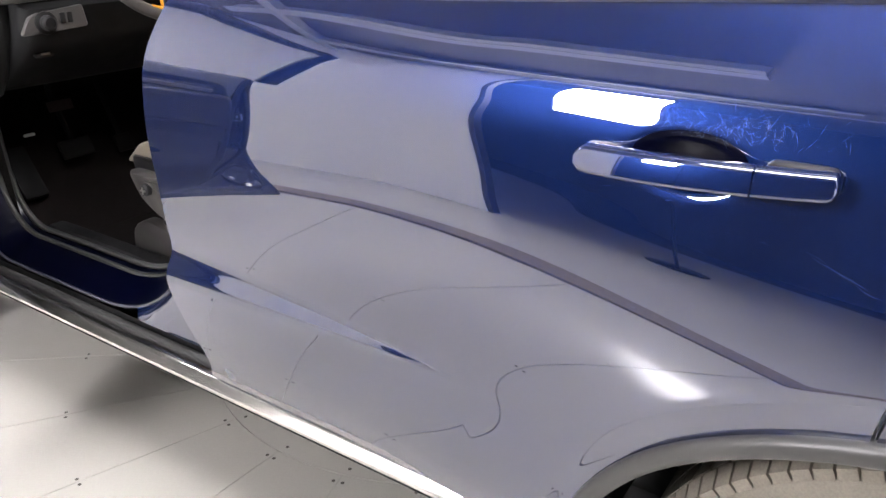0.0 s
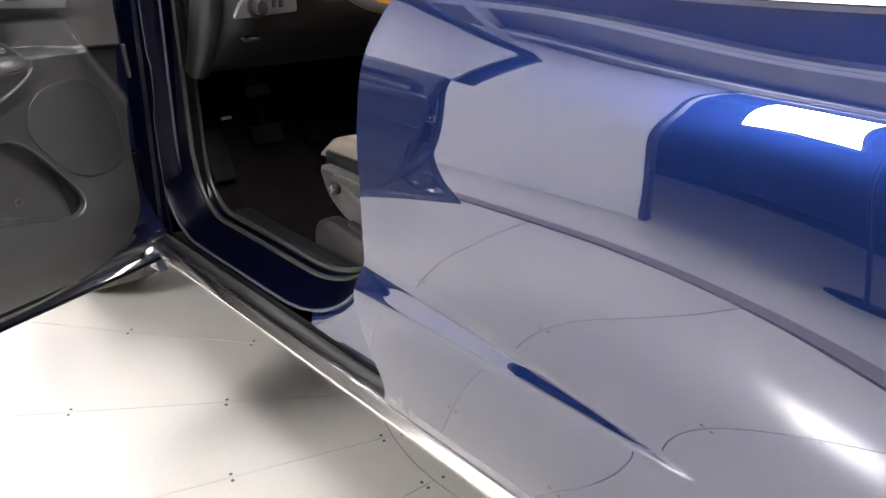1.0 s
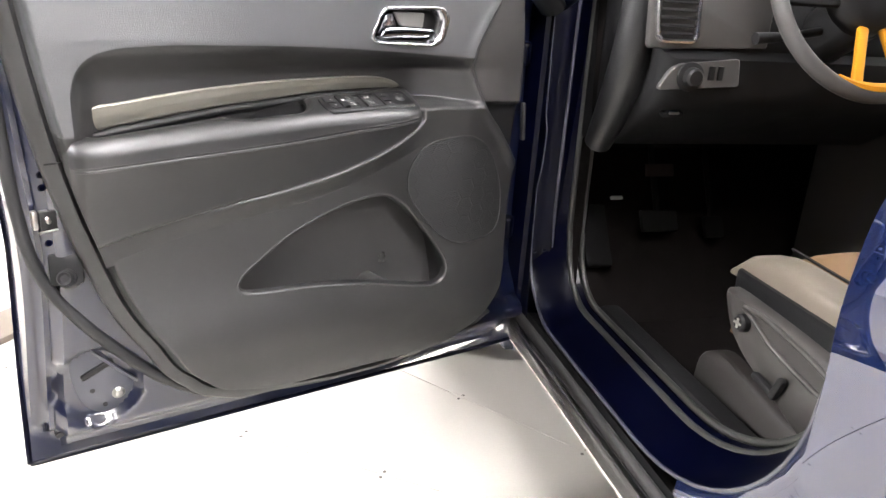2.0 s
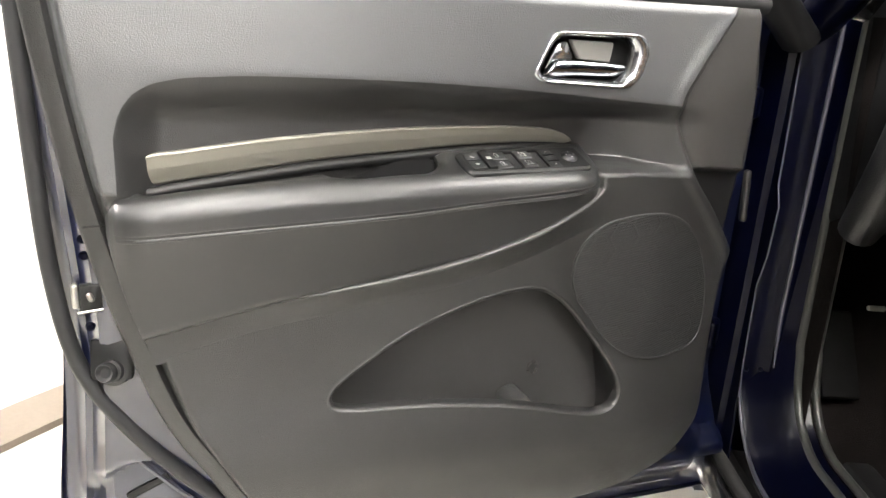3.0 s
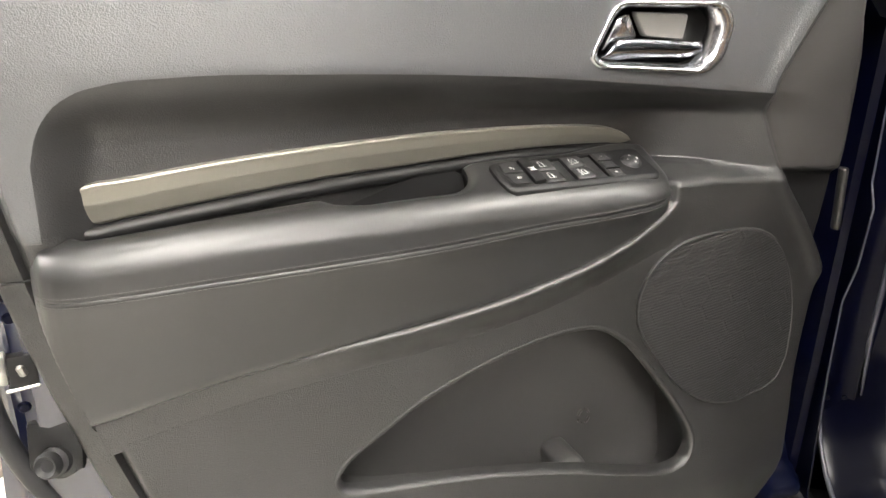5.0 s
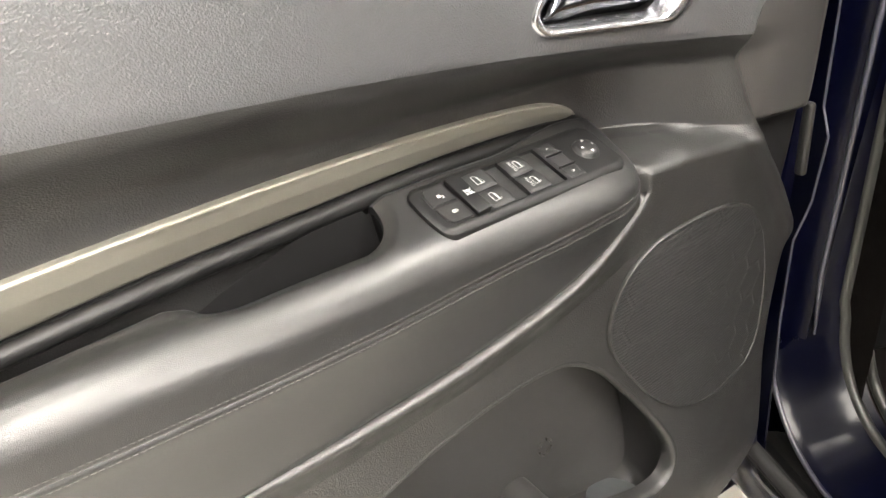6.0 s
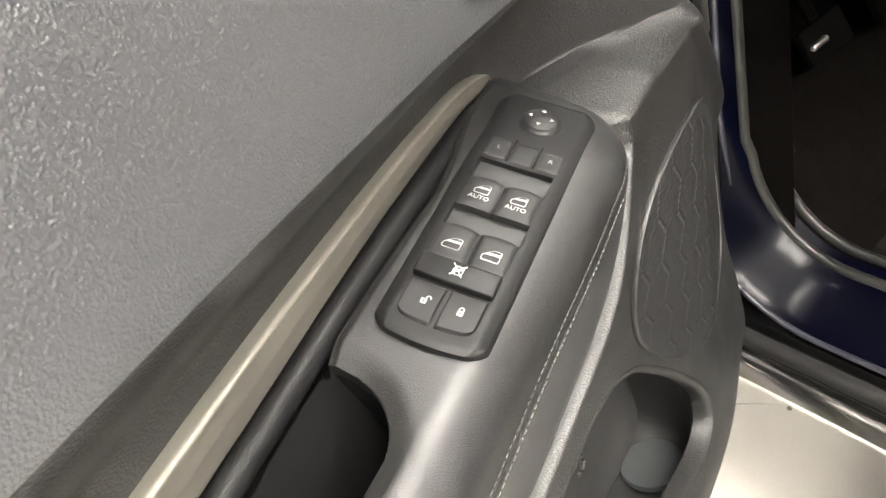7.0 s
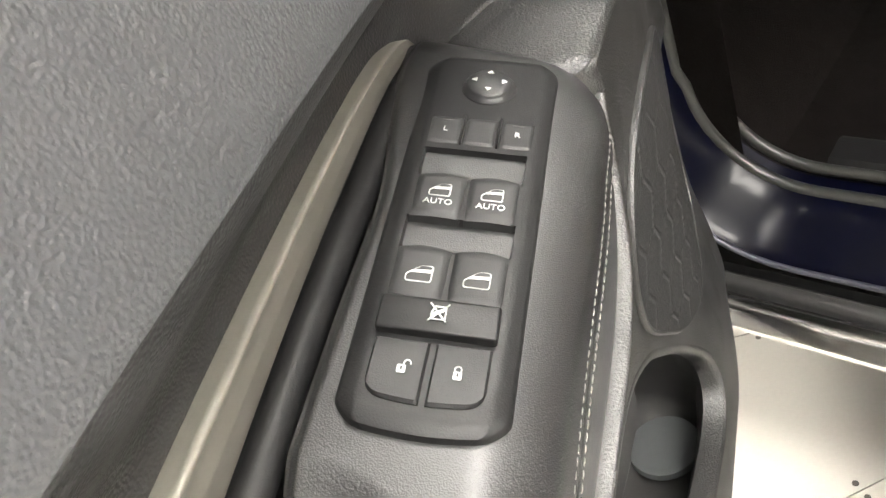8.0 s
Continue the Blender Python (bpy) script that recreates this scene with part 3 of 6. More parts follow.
def build_flanks():
    zq = list(np.linspace(0.60, 1.2, 110))
    rows = flank(lambda z: 1.131 + 0.14 * max(0, z - 0.83), lambda z: 2.2, zq, 80, None)
    keep_rows = []
    for row in rows:
        keep_rows.append([(x, y, max(z, WHEEL_Z + math.sqrt(max(0, 0.472**2 - (x - WHEEL_R) ** 2)))) for x, y, z in row])
    part("quarter_panel", shell(keep_rows), PAINT, car, "rear quarter panel in dark blue paint", smooth=50)
    zf = list(np.linspace(0.30, 1.12, 60))
    rows = flank(lambda z: -2.55, lambda z: -1.085, zf, 70, None)
    fr = []
    for row in rows:
        fr.append([(x, y, max(z, (WHEEL_Z + math.sqrt(max(0, 0.472**2 - (x - WHEEL_F) ** 2))) if abs(x - WHEEL_F) < 0.472 else z)) for x, y, z in row])
    part("front_fender", shell(fr), PAINT, car, "front fender in dark blue paint", smooth=50)
    # far flank, closed doors
    rows = [[(x, 1.9 - y, z) for x, y, z in row] for row in flank(lambda z: -2.5, lambda z: 2.2, list(np.linspace(0.42, 1.2, 20)), 60, None)]
    part("far_flank", loft(rows), PAINT, car, smooth=50)


def arch_trim(wx, a0, a1, name):
    """The grey moulding round a wheel arch, with its lip turned in."""
    rows = []
    for k in range(61):
        a = radians(a0 + (a1 - a0) * k / 60)
        row = []
        for r, dy in ((0.477, 0.004), (0.477, -0.004), (0.474, -0.009), (0.468, -0.012), (0.457, -0.011), (0.451, -0.005), (0.449, 0.03), (0.452, 0.10)):
            x, z = wx + r * math.cos(a), WHEEL_Z + r * math.sin(a)
            row.append((x, float(side_y(wx + 0.475 * math.cos(a), WHEEL_Z + 0.475 * math.sin(a))) + dy, z))
        rows.append(row)
    part(name, loft(rows), ARCH, car, "dark grey plastic wheel arch moulding", smooth=40)


def build_wheel(wx):
    """A road wheel: carcass with grooved tread blocks, rim and hub."""
    wheel = new("wheel")
    wheel.parent = car
    wheel.matrix_basis = pose(wx, 0.115, WHEEL_Z, -90, 0, 0)
    prof = [(0.255, -0.10), (0.275, -0.125), (0.32, -0.133), (0.350, -0.126), (0.366, -0.108), (0.3675, 0.0), (0.366, 0.108), (0.350, 0.126), (0.32, 0.133), (0.275, 0.125), (0.255, 0.10)]
    part("tyre", spin(prof, 96), TYRE, wheel, "dusty black tyre carcass", smooth=40)
    verts, faces = [], []
    bands = [(-0.121, -0.090, 92), (-0.084, -0.040, 78), (-0.034, 0.034, 70), (0.040, 0.084, 78), (0.090, 0.121, 92)]
    for y0, y1, count in bands:
        for k in range(count):
            a0, a1 = math.tau * (k + 0.06) / count, math.tau * (k + 0.93) / count
            skew = 0.006 if y0 < -0.03 else (-0.006 if y0 > 0.03 else 0.008)
            b = len(verts)
            for r in (0.362, 0.3795):
                for yy, sk in ((y0, -skew), (y1, skew)):
                    rr = r - (0.010 if abs(yy) > 0.11 else 0)
                    for a in (a0 + sk, a1 + sk):
                        verts.append((rr * math.cos(a), rr * math.sin(a), yy))
            faces += [tuple(b + i for i in f) for f in ((4, 5, 7, 6), (0, 1, 5, 4), (2, 6, 7, 3), (0, 4, 6, 2), (1, 3, 7, 5))]
    tread = raw("tread", verts, faces, TYRE, wheel, "worn tread blocks", smooth=30)
    tread["kind"] = "stuff"
    part("rim", spin([(0.02, -0.115), (0.09, -0.112), (0.20, -0.095), (0.245, -0.11), (0.258, -0.115), (0.250, -0.09), (0.245, 0.10)], 64), ALU, wheel, "alloy rim")
    return wheel


def build_sill():
    # bright strip along the sill: runs out in a bent tip near the front wheel
    sec = [(p.x, p.y) for p in corner_outline([(0.0195, -0.013), (0.0205, 0.0180), (0.003, 0.0185), (-0.012, -0.004), (-0.008, -0.013)], [0.003, 0.003, 0.009, 0.006, 0.004], 5)]
    rows = []
    for x in list(np.linspace(-1.12, -1.0, 10)) + list(np.linspace(-0.97, 0.84, 40)):
        bend = max(0.0, (-1.0 - x)) * 0.5
        rows.append([(x, dy + bend * 0.9, 0.418 + dz - 0.3 * bend) for dy, dz in sec])
    part("sill_strip", loft(rows, closed=True, caps=True), STRIP_METAL, car, "bright brushed metal sill strip", smooth=60)
    # rubber-black ledge, painted sill, seal and scuff plate, as one run of sections
    def run(name, pts, mat, label, x0=-1.05, x1=0.02, smooth=40):
        rws = [[(x, y, z) for y, z in pts] for x in np.linspace(x0, x1, 40)]
        part(name, loft(rws), mat, car, label, smooth=smooth)
    run("sill_recess", [(0.0200, 0.395), (0.0200, 0.426), (0.0235, 0.431), (0.0265, 0.431)], BLACK, "black recess behind the sill strip", x1=0.3)
    run("sill_ledge", [(0.0255, 0.428), (0.0262, 0.437), (0.0285, 0.4425), (0.033, 0.4450), (0.0385, 0.4465), (0.0415, 0.4455), (0.0425, 0.438)], ARCH, "dark grey plastic sill ledge", x1=0.3)
    run("sill_groove", [(0.0418, 0.4395), (0.045, 0.4375), (0.0485, 0.4395), (0.0490, 0.455)], BLACK, "black groove along the sill", x1=0.3)
    under = [(0.022, 0.412), (0.06, 0.400), (0.075, 0.31), (0.14, 0.28), (0.3, 0.26)]
    run("under_sill", under, UNDER, "", -1.3, 0.85)
    # painted opening ring: sill, rear corner, pillar
    loop = []
    xf, xr, zb = -0.969, -0.12, 0.508
    for k in range(14):
        loop.append((xf - 0.028 - 0.02 * (13 - k) / 13, 1.25 - (1.25 - 0.66) * k / 13))
    for k in range(1, 13):
        a = math.pi / 2 * k / 12
        loop.append((xf - 0.02 + 0.14 - 0.14 * math.cos(a), 0.66 - (0.66 - zb) * math.sin(a)))
    for k in range(1, 20):
        loop.append((xf + 0.12 + (xr - 0.33 - xf - 0.12) * k / 19, zb))
    for k in range(1, 13):
        a = math.pi / 2 * k / 12
        loop.append((xr - 0.33 + 0.33 * math.sin(a), zb + 0.28 * (1 - math.cos(a))))
    for k in range(1, 10):
        loop.append((xr + 0.10 * (k / 9) ** 1.5, zb + 0.28 + 0.45 * k / 9))
    n = len(loop)

    def offset(d, i):
        a, b = loop[max(0, i - 1)], loop[min(n - 1, i + 1)]
        tx, tz = b[0] - a[0], b[1] - a[1]
        ln = math.hypot(tx, tz)
        return loop[i][0] + tz / ln * d, loop[i][1] - tx / ln * d

    def ring(name, pts, mat, label):
        rws = []
        for i in range(n):
            row = []
            for d, y in pts:
                x, z = offset(d, i)
                row.append((x, y, z))
            rws.append(row)
        part(name, loft(rws), mat, car, label, smooth=50)
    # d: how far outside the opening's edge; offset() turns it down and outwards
    ring("painted_opening", [(-0.006, 0.152), (0.000, 0.136), (0.004, 0.125), (0.014, 0.108), (0.028, 0.086), (0.039, 0.068), (0.043, 0.060), (0.046, 0.051)], PAINT_SHADED,
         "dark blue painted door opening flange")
    # painted foot of the centre pillar beyond the opening's rear corner
    rws = []
    for i in range(n):
        if loop[i][0] < -0.34 or i < 20:
            continue
        row = []
        for d, y in ((0.043, 0.060), (0.048, 0.052), (0.070, 0.044), (0.11, 0.040), (0.16, 0.040), (0.24, 0.040)):
            x, z = offset(d, i)
            row.append((min(x, 0.07), y, max(z, 0.462)))
        rws.append(row)
    part("pillar_foot", loft(rws), PAINT, car, "dark blue painted pillar foot", smooth=50)
    bead = []
    for i in range(n):
        x, z = offset(0.004, i)
        bead.append((x, 0.137, z))
    part("door_seal", tube(bead, 0.0085, 10), SEAL, car, "black rubber weather seal", smooth=60)
    edge = [(offset(0.0455, i)[0], 0.053, offset(0.0455, i)[1]) for i in range(n)]
    part("flange_edge", tube(edge, 0.0036, 8), EDGE_PAINT, car, "worn lilac edge of the door opening", smooth=60)
    bead2 = [(x, 0.160, z) for (x, _, z) in [(offset(-0.012, i)[0], 0, offset(-0.012, i)[1]) for i in range(n)]]
    part("inner_seal_lip", tube(bead2, 0.007, 10), SEAL, car, "grey inner seal lip", smooth=60)
    run("scuff_plate", [(0.162, 0.522), (0.170, 0.530), (0.205, 0.530), (0.217, 0.523), (0.225, 0.495), (0.235, 0.44)], DASH, "grey plastic scuff plate", -0.85, -0.1)
    # hinge pillar: stepped outer flange, a flat painted face, smooth inner flange
    step_z = [0.44, 0.56, 0.65, 0.762, 0.80, 0.822, 0.905, 0.935, 1.0, 1.3]
    step_x = [-0.978, -0.990, -1.0, -1.006, -0.994, -0.988, -0.983, -1.0, -1.004, -1.022]
    zs_p = sorted(set(step_z[1:-1]) | set(np.linspace(0.44, 1.3, 50).tolist()))
    rws, fin = [], []
    for z in zs_p:
        lx = float(np.interp(z, step_z, step_x))
        rws.append([(-1.10, 0.002, z), (-1.055, 0.012, z), (-1.024, 0.030, z), (-1.018, 0.048, z), (-1.014, 0.066, z), (-1.010, 0.084, z), (-1.003, 0.094, z), (-1.012, 0.108, z), (-1.014, 0.128, z)])
        fin.append([(-1.026, 0.0405, z), (lx, 0.0420, z), (lx + 0.0012, 0.0436, z), (lx, 0.0452, z), (-1.026, 0.0490, z)])
    part("hinge_pillar", loft(rws), PAINT_SHADED, car, "dark blue painted hinge pillar", smooth=30)
    pillar = part("pillar_flange", loft(fin), PAINT_SHADED, car, "stepped sheet flange of the hinge pillar", smooth=40)
    part("flange_hem", tube([(float(np.interp(z, step_z, step_x)) + 0.0012, 0.0436, z) for z in zs_p if 0.55 < z < 1.29], 0.0014, 6), EDGE_PAINT, pillar, "pale worn hem of the flange", smooth=60)
    part("pillar_inner_flange", tube([(-1.0025 + 0.012 * float(smooth_step(0.72, 0.60, z)), 0.0945, z) for z in np.linspace(0.62, 1.29, 40)], [0.0012 + 0.0026 * float(smooth_step(0.61, 0.70, z)) for z in np.linspace(0.62, 1.29, 40)], 8), EDGE_PAINT, car, "smooth inner flange of the hinge pillar, highlight put into its grey", smooth=60)
    for x, y, z in ((-1.014, 0.060, 0.602), (-1.009, 0.082, 0.606)):
        part("bracket_bolt", spin([(0.0001, 0.003), (0.0025, 0.003), (0.0035, 0.002), (0.0045, -0.004)], 12, pose(x, y, z, 20, 70, 0)), PAINT_SHADED, car)
    for z in (0.66, 1.06):
        part("door_hinge", joined([rbox(0.04, 0.026, 0.05, 0.008, 3, pose(-1.035, -0.008, z, 0, 0, -30)), spin([(0.0001, 0.036), (0.008, 0.036), (0.009, 0.033), (0.009, -0.033), (0.008, -0.036), (0.0001, -0.036)], 12, Matrix.Translation((-1.04, -0.026, z)))]), PAINT_SHADED, car, "painted steel door hinge")


def build_cabin():
    """Dark footwell, dash end, steering wheel and the driver's seat."""
    def panel(name, pts, mat, label=""):
        bm = loft([[pts[0], pts[1]], [pts[3], pts[2]]])
        bmesh.ops.subdivide_edges(bm, edges=bm.edges, cuts=6, use_grid_fill=True)
        return part(name, bm, mat, car, label)
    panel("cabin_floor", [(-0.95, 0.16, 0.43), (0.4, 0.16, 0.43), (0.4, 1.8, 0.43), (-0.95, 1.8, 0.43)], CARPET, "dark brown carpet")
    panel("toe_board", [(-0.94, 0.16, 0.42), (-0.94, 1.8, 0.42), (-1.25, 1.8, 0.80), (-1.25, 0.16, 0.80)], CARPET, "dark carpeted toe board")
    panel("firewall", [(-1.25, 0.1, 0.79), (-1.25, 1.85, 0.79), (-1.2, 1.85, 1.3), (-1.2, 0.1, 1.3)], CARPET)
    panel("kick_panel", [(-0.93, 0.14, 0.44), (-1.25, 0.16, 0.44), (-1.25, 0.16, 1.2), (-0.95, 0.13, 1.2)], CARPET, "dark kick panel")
    # unseen closing wall behind the seat, added to keep light out
    panel("rear_light_block", [(0.35, 0.1, 0.4), (0.35, 1.85, 0.4), (0.35, 1.85, 1.72), (0.35, 0.1, 1.72)], CARPET)
    panel("far_trim", [(-1.2, 1.83, 0.4), (0.4, 1.83, 0.4), (0.4, 1.8, 1.2), (-1.2, 1.8, 1.2)], HARD)
    # dash: lower knee panel, end cap, upper roll
    sec = [(-1.15, 1.25), (-0.80, 1.24), (-0.72, 1.21), (-0.700, 1.15), (-0.705, 1.115), (-0.690, 1.10), (-0.695, 1.04), (-0.715, 1.01), (-0.75, 0.985), (-0.80, 0.95), (-0.87, 0.90), (-1.0, 0.87), (-1.15, 0.87)]
    rws = []
    for y in (0.135, 0.14, 0.155, 0.2, 0.4, 0.7, 1.0, 1.4, 1.8):
        sh = 0.03 if y < 0.136 else (0.012 if y < 0.145 else 0.0)
        rws.append([(x - sh * (1 if x > -1.1 else 0), y, z + (-sh if z > 1.1 else sh) * 0.5) for x, z in sec])
    dash = part("dashboard", loft(rws, caps=True), DASH, car, "dark charcoal dashboard", smooth=45)
    # end roll beside the pillar
    part("dash_end_roll", tube([(-0.775 - 0.10 * (1 - math.sin(min(1, k / 14) * math.pi / 2)), 0.115, 0.90 + 0.36 * k / 20) for k in range(21)], [0.028 + 0.012 * math.sin(k / 20 * math.pi) for k in range(21)], 14), DASH_ROLL, dash, "dark grey end roll of the dash", smooth=60)
    bez = corner_outline([(0.122, 1.043), (0.292, 1.052), (0.285, 1.103), (0.150, 1.090)], [0.012, 0.008, 0.008, 0.02])
    m = Matrix(((0, 0, 1, -0.694), (1, 0, 0, 0), (0, 1, 0, 0), (0, 0, 0, 1)))
    part("switch_bezel", slab([(p.x, p.y) for p in bez], 0.010, 0.003, m), DASH_TRIM, dash, "grey headlight switch panel")
    part("headlight_knob", spin([(0.0001, 0.022), (0.013, 0.022), (0.017, 0.018), (0.018, 0.006), (0.026, 0.004), (0.027, 0.0)], 24, pose(-0.684, 0.185, 1.069, 0, 90, 0)), BLACK, dash, "black rotary headlight switch")
    for dy in (0.228, 0.246):
        part("dimmer_wheel", rbox(0.006, 0.012, 0.026, 0.002, 2, Matrix.Translation((-0.683, dy, 1.076))), BLACK, dash)
    part("hood_release", rbox(0.02, 0.045, 0.012, 0.004, 2, pose(-0.735, 0.19, 0.992, 0, 20, 0)), BLACK, dash, "black hood release lever")
    part("release_tip", rbox(0.004, 0.022, 0.005, 0.001, 1, pose(-0.7235, 0.19, 0.994, 0, 20, 0)), STEEL, dash)
    # grey fascia round the end vent, with a dark seam below
    fas = corner_outline([(0.098, 1.114), (0.345, 1.122), (0.345, 1.245), (0.088, 1.245)], [0.012, 0.004, 0.02, 0.02])
    part("dash_fascia", slab([(p.x, p.y) for p in fas], 0.012, 0.004, Matrix(((0, 0, 1, -0.708), (1, 0, 0, 0), (0, 1, 0, 0), (0, 0, 0, 1)))), DASH_TRIM, dash, "dark grey dash fascia", smooth=50)
    # end vent with chrome ring
    vo = corner_outline([(0.113, 1.130), (0.192, 1.130), (0.182, 1.222), (0.100, 1.222)], [0.016, 0.016, 0.016, 0.016], 5)
    part("vent_ring", tube([(-0.694, p.x, p.y) for p in vo], 0.0055, 8, closed=True), CHROME, dash, "chrome air vent ring")
    part("vent_cavity", slab([(p.x, p.y) for p in vo], 0.004, 0.0, Matrix(((0, 0, 1, -0.701), (1, 0, 0, 0), (0, 1, 0, 0), (0, 0, 0, 1)))), BLACK, dash)
    for k in range(6):
        part("vent_slat", rbox(0.012, 0.070, 0.003, 0.001, 1, pose(-0.694, 0.147, 1.143 + 0.0135 * k, 0, 25, 0)), BLACK, dash)
    # column, stalk and steering wheel
    wheel = new("steering_wheel")
    wheel.parent = car
    wheel.matrix_basis = pose(-0.60, 0.448, 1.228, 0, 64, 0)
    part("wheel_rim", tube([(0.178 * math.cos(k * math.tau / 64), 0.178 * math.sin(k * math.tau / 64), 0) for k in range(64)], 0.0145, 12, closed=True), DASH_TRIM, wheel, "dark leather steering wheel rim", smooth=60)
    part("airbag_hub", spin([(0.0001, 0.03), (0.04, 0.028), (0.065, 0.015), (0.07, -0.02), (0.04, -0.05)], 28), BLACK, wheel, smooth=60)
    for s in (-1, 1):
        part("spoke", rbox(0.05, 0.12, 0.016, 0.006, 2, Matrix.Translation((0.0, s * 0.115, 0.0))), BLACK, wheel)
    for s in (-1, 1):
        part("lower_spoke", rbox(0.105, 0.019, 0.012, 0.004, 2, pose(0.112, s * 0.034, 0.008, 0, 0, s * 14)), ORANGE, wheel, "bright amber lower spoke")
    part("spoke_arc", tube([(0.168 * math.cos(a), 0.168 * math.sin(a), 0.008) for a in np.linspace(-0.50, 0.50, 16)], [0.004 + 0.006 * math.sin(math.pi * k / 15) for k in range(16)], 8), ORANGE, wheel, "amber rim insert")
    part("column", tube([(-0.62, 0.47, 1.20), (-0.78, 0.47, 1.11), (-0.95, 0.47, 1.0)], [0.05, 0.055, 0.05], 16), BLACK, car, smooth=60)
    part("column_stalk", tube([(-0.66, 0.42, 1.16), (-0.64, 0.34, 1.15), (-0.635, 0.27, 1.145)], [0.008, 0.008, 0.011], 10), BLACK, car, smooth=60)
    part("instrument_hood", rbox(0.2, 0.42, 0.14, 0.03, 3, Matrix.Translation((-0.86, 0.47, 1.29))), DASH, car)
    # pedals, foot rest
    part("foot_rest", rbox(0.02, 0.07, 0.16, 0.006, 2, pose(-1.06, 0.235, 0.62, 0, -35, 0)), CABIN_SHADED, car, "black foot rest")
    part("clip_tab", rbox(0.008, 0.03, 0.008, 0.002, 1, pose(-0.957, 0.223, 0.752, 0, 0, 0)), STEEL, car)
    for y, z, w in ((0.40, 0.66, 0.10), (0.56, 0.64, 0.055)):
        part("pedal", joined([rbox(0.014, w, 0.055, 0.004, 2, pose(-1.05, y, z, 0, -30, 0)), tube([(-1.06, y, z + 0.01), (-1.14, y, z + 0.16), (-1.17, y, z + 0.3)], 0.008, 8)]), CABIN_SHADED, car, "black pedal")
    part("warning_label", rbox(0.004, 0.075, 0.03, 0.001, 1, pose(-1.02, 0.36, 0.80, 0, -20, 0)), RED_LABEL, car, "brown-red sticker under the dash")
    # centre console
    cons = [(0.78, 0.43), (0.775, 0.72), (0.80, 0.80), (0.86, 0.83), (1.05, 0.83), (1.12, 0.80), (1.13, 0.43)]
    rws = [[(x, y, z + dz * (z - 0.43)) for y, z in cons] for x, dz in ((-1.0, 0.6), (-0.8, 0.55), (-0.6, 0.25), (-0.4, 0.1), (0.2, 0.1))]
    part("centre_console", loft(rws, caps=True), SEAT_TRIM, car, "grey centre console", smooth=40)
    # driver's seat
    seat = new("driver_seat")
    seat.parent = car

    def cushion(y0, y1, x0, x1, z0, z1, r):
        rws2 = []
        for k in range(18):
            s = k / 17
            x = x0 + (x1 - x0) * s
            e = min(1.0, (0.15 + math.sqrt(max(0, 1 - (1 - min(1, s * 5)) ** 2)) * 0.85))
            zt = z0 + (z1 - z0) * e - 0.02 * s
            row = []
            for q in range(16):
                a = math.pi * q / 15
                cy, hy = (y0 + y1) / 2, (y1 - y0) / 2
                row.append((x, cy - hy * (abs(math.cos(a)) ** 0.35) * (1 if math.cos(a) > 0 else -1), z0 + (zt - z0) * (math.sin(a) ** 0.45 if math.sin(a) > 0 else 0)))
            rws2.append(row)
        return loft(rws2, caps=True)
    part("seat_cushion", cushion(0.27, 0.76, -0.535, 0.1, 0.62, 0.822, 0.05), SEAT_TOP, seat, "tan leather seat cushion", smooth=60)
    part("seat_bolster", cushion(0.226, 0.310, -0.512, 0.1, 0.752, 0.814, 0.05), SEAT_SIDE, seat, "light grey leather side bolster", smooth=60)
    part("bolster_piping", tube([(x, 0.309, 0.809 - 0.03 * (x + 0.45)) for x in np.linspace(-0.47, 0.05, 20)], 0.003, 6), BLACK, seat)
    # dark slab added for the shaded gap between bolster and side trim
    gap = corner_outline([(-0.488, 0.700), (-0.492, 0.772), (0.1, 0.772), (0.1, 0.690)], [0.02, 0.012, 0.01, 0.01], 4)
    part("seat_gap_shade", slab([(p.x, p.y) for p in gap], 0.03, 0.006, Matrix(((1, 0, 0, 0), (0, 0, -1, 0.250), (0, 1, 0, 0), (0, 0, 0, 1)))), DASH, seat, "dark slab under the side bolster, standing in for a shaded gap", smooth=50)
    side = corner_outline([(-0.452, 0.685), (-0.480, 0.742), (-0.44, 0.744), (-0.30, 0.739), (0.1, 0.705), (0.1, 0.545), (-0.24, 0.590), (-0.33, 0.622), (-0.405, 0.652)], [0.03, 0.012, 0.02, 0.05, 0.02, 0.02, 0.05, 0.05, 0.04], 6)
    m2 = Matrix(((1, 0, 0, 0), (0, 0, -1, 0.232), (0, 1, 0, 0), (0, 0, 0, 1)))
    part("seat_side_trim", slab([(p.x, p.y) for p in side], 0.04, 0.012, m2), SEAT_TRIM, seat, "grey plastic seat side trim", smooth=50)
    for pts in ([(-0.412, 0.732), (-0.364, 0.737), (-0.293, 0.731), (-0.227, 0.720), (-0.1, 0.690)], [(-0.412, 0.732), (-0.381, 0.721), (-0.338, 0.702), (-0.279, 0.690), (-0.226, 0.683), (-0.1, 0.668)]):
        part("trim_ridge", tube([(x, 0.191, z) for x, z in pts], 0.0048, 10), SEAT_TRIM, seat, smooth=60)
    part("lumbar_knob", spin([(0.0001, 0.016), (0.011, 0.016), (0.015, 0.012), (0.016, 0.0)], 20, pose(-0.404, 0.194, 0.708, 90, 0, 0)), BLACK, seat, "round black lumbar knob")
    part("knob_cross", joined([rbox(0.018, 0.004, 0.004, 0.001, 1, Matrix.Translation((-0.404, 0.177, 0.708))), rbox(0.004, 0.004, 0.018, 0.001, 1, Matrix.Translation((-0.404, 0.177, 0.708)))]), STEEL, seat)
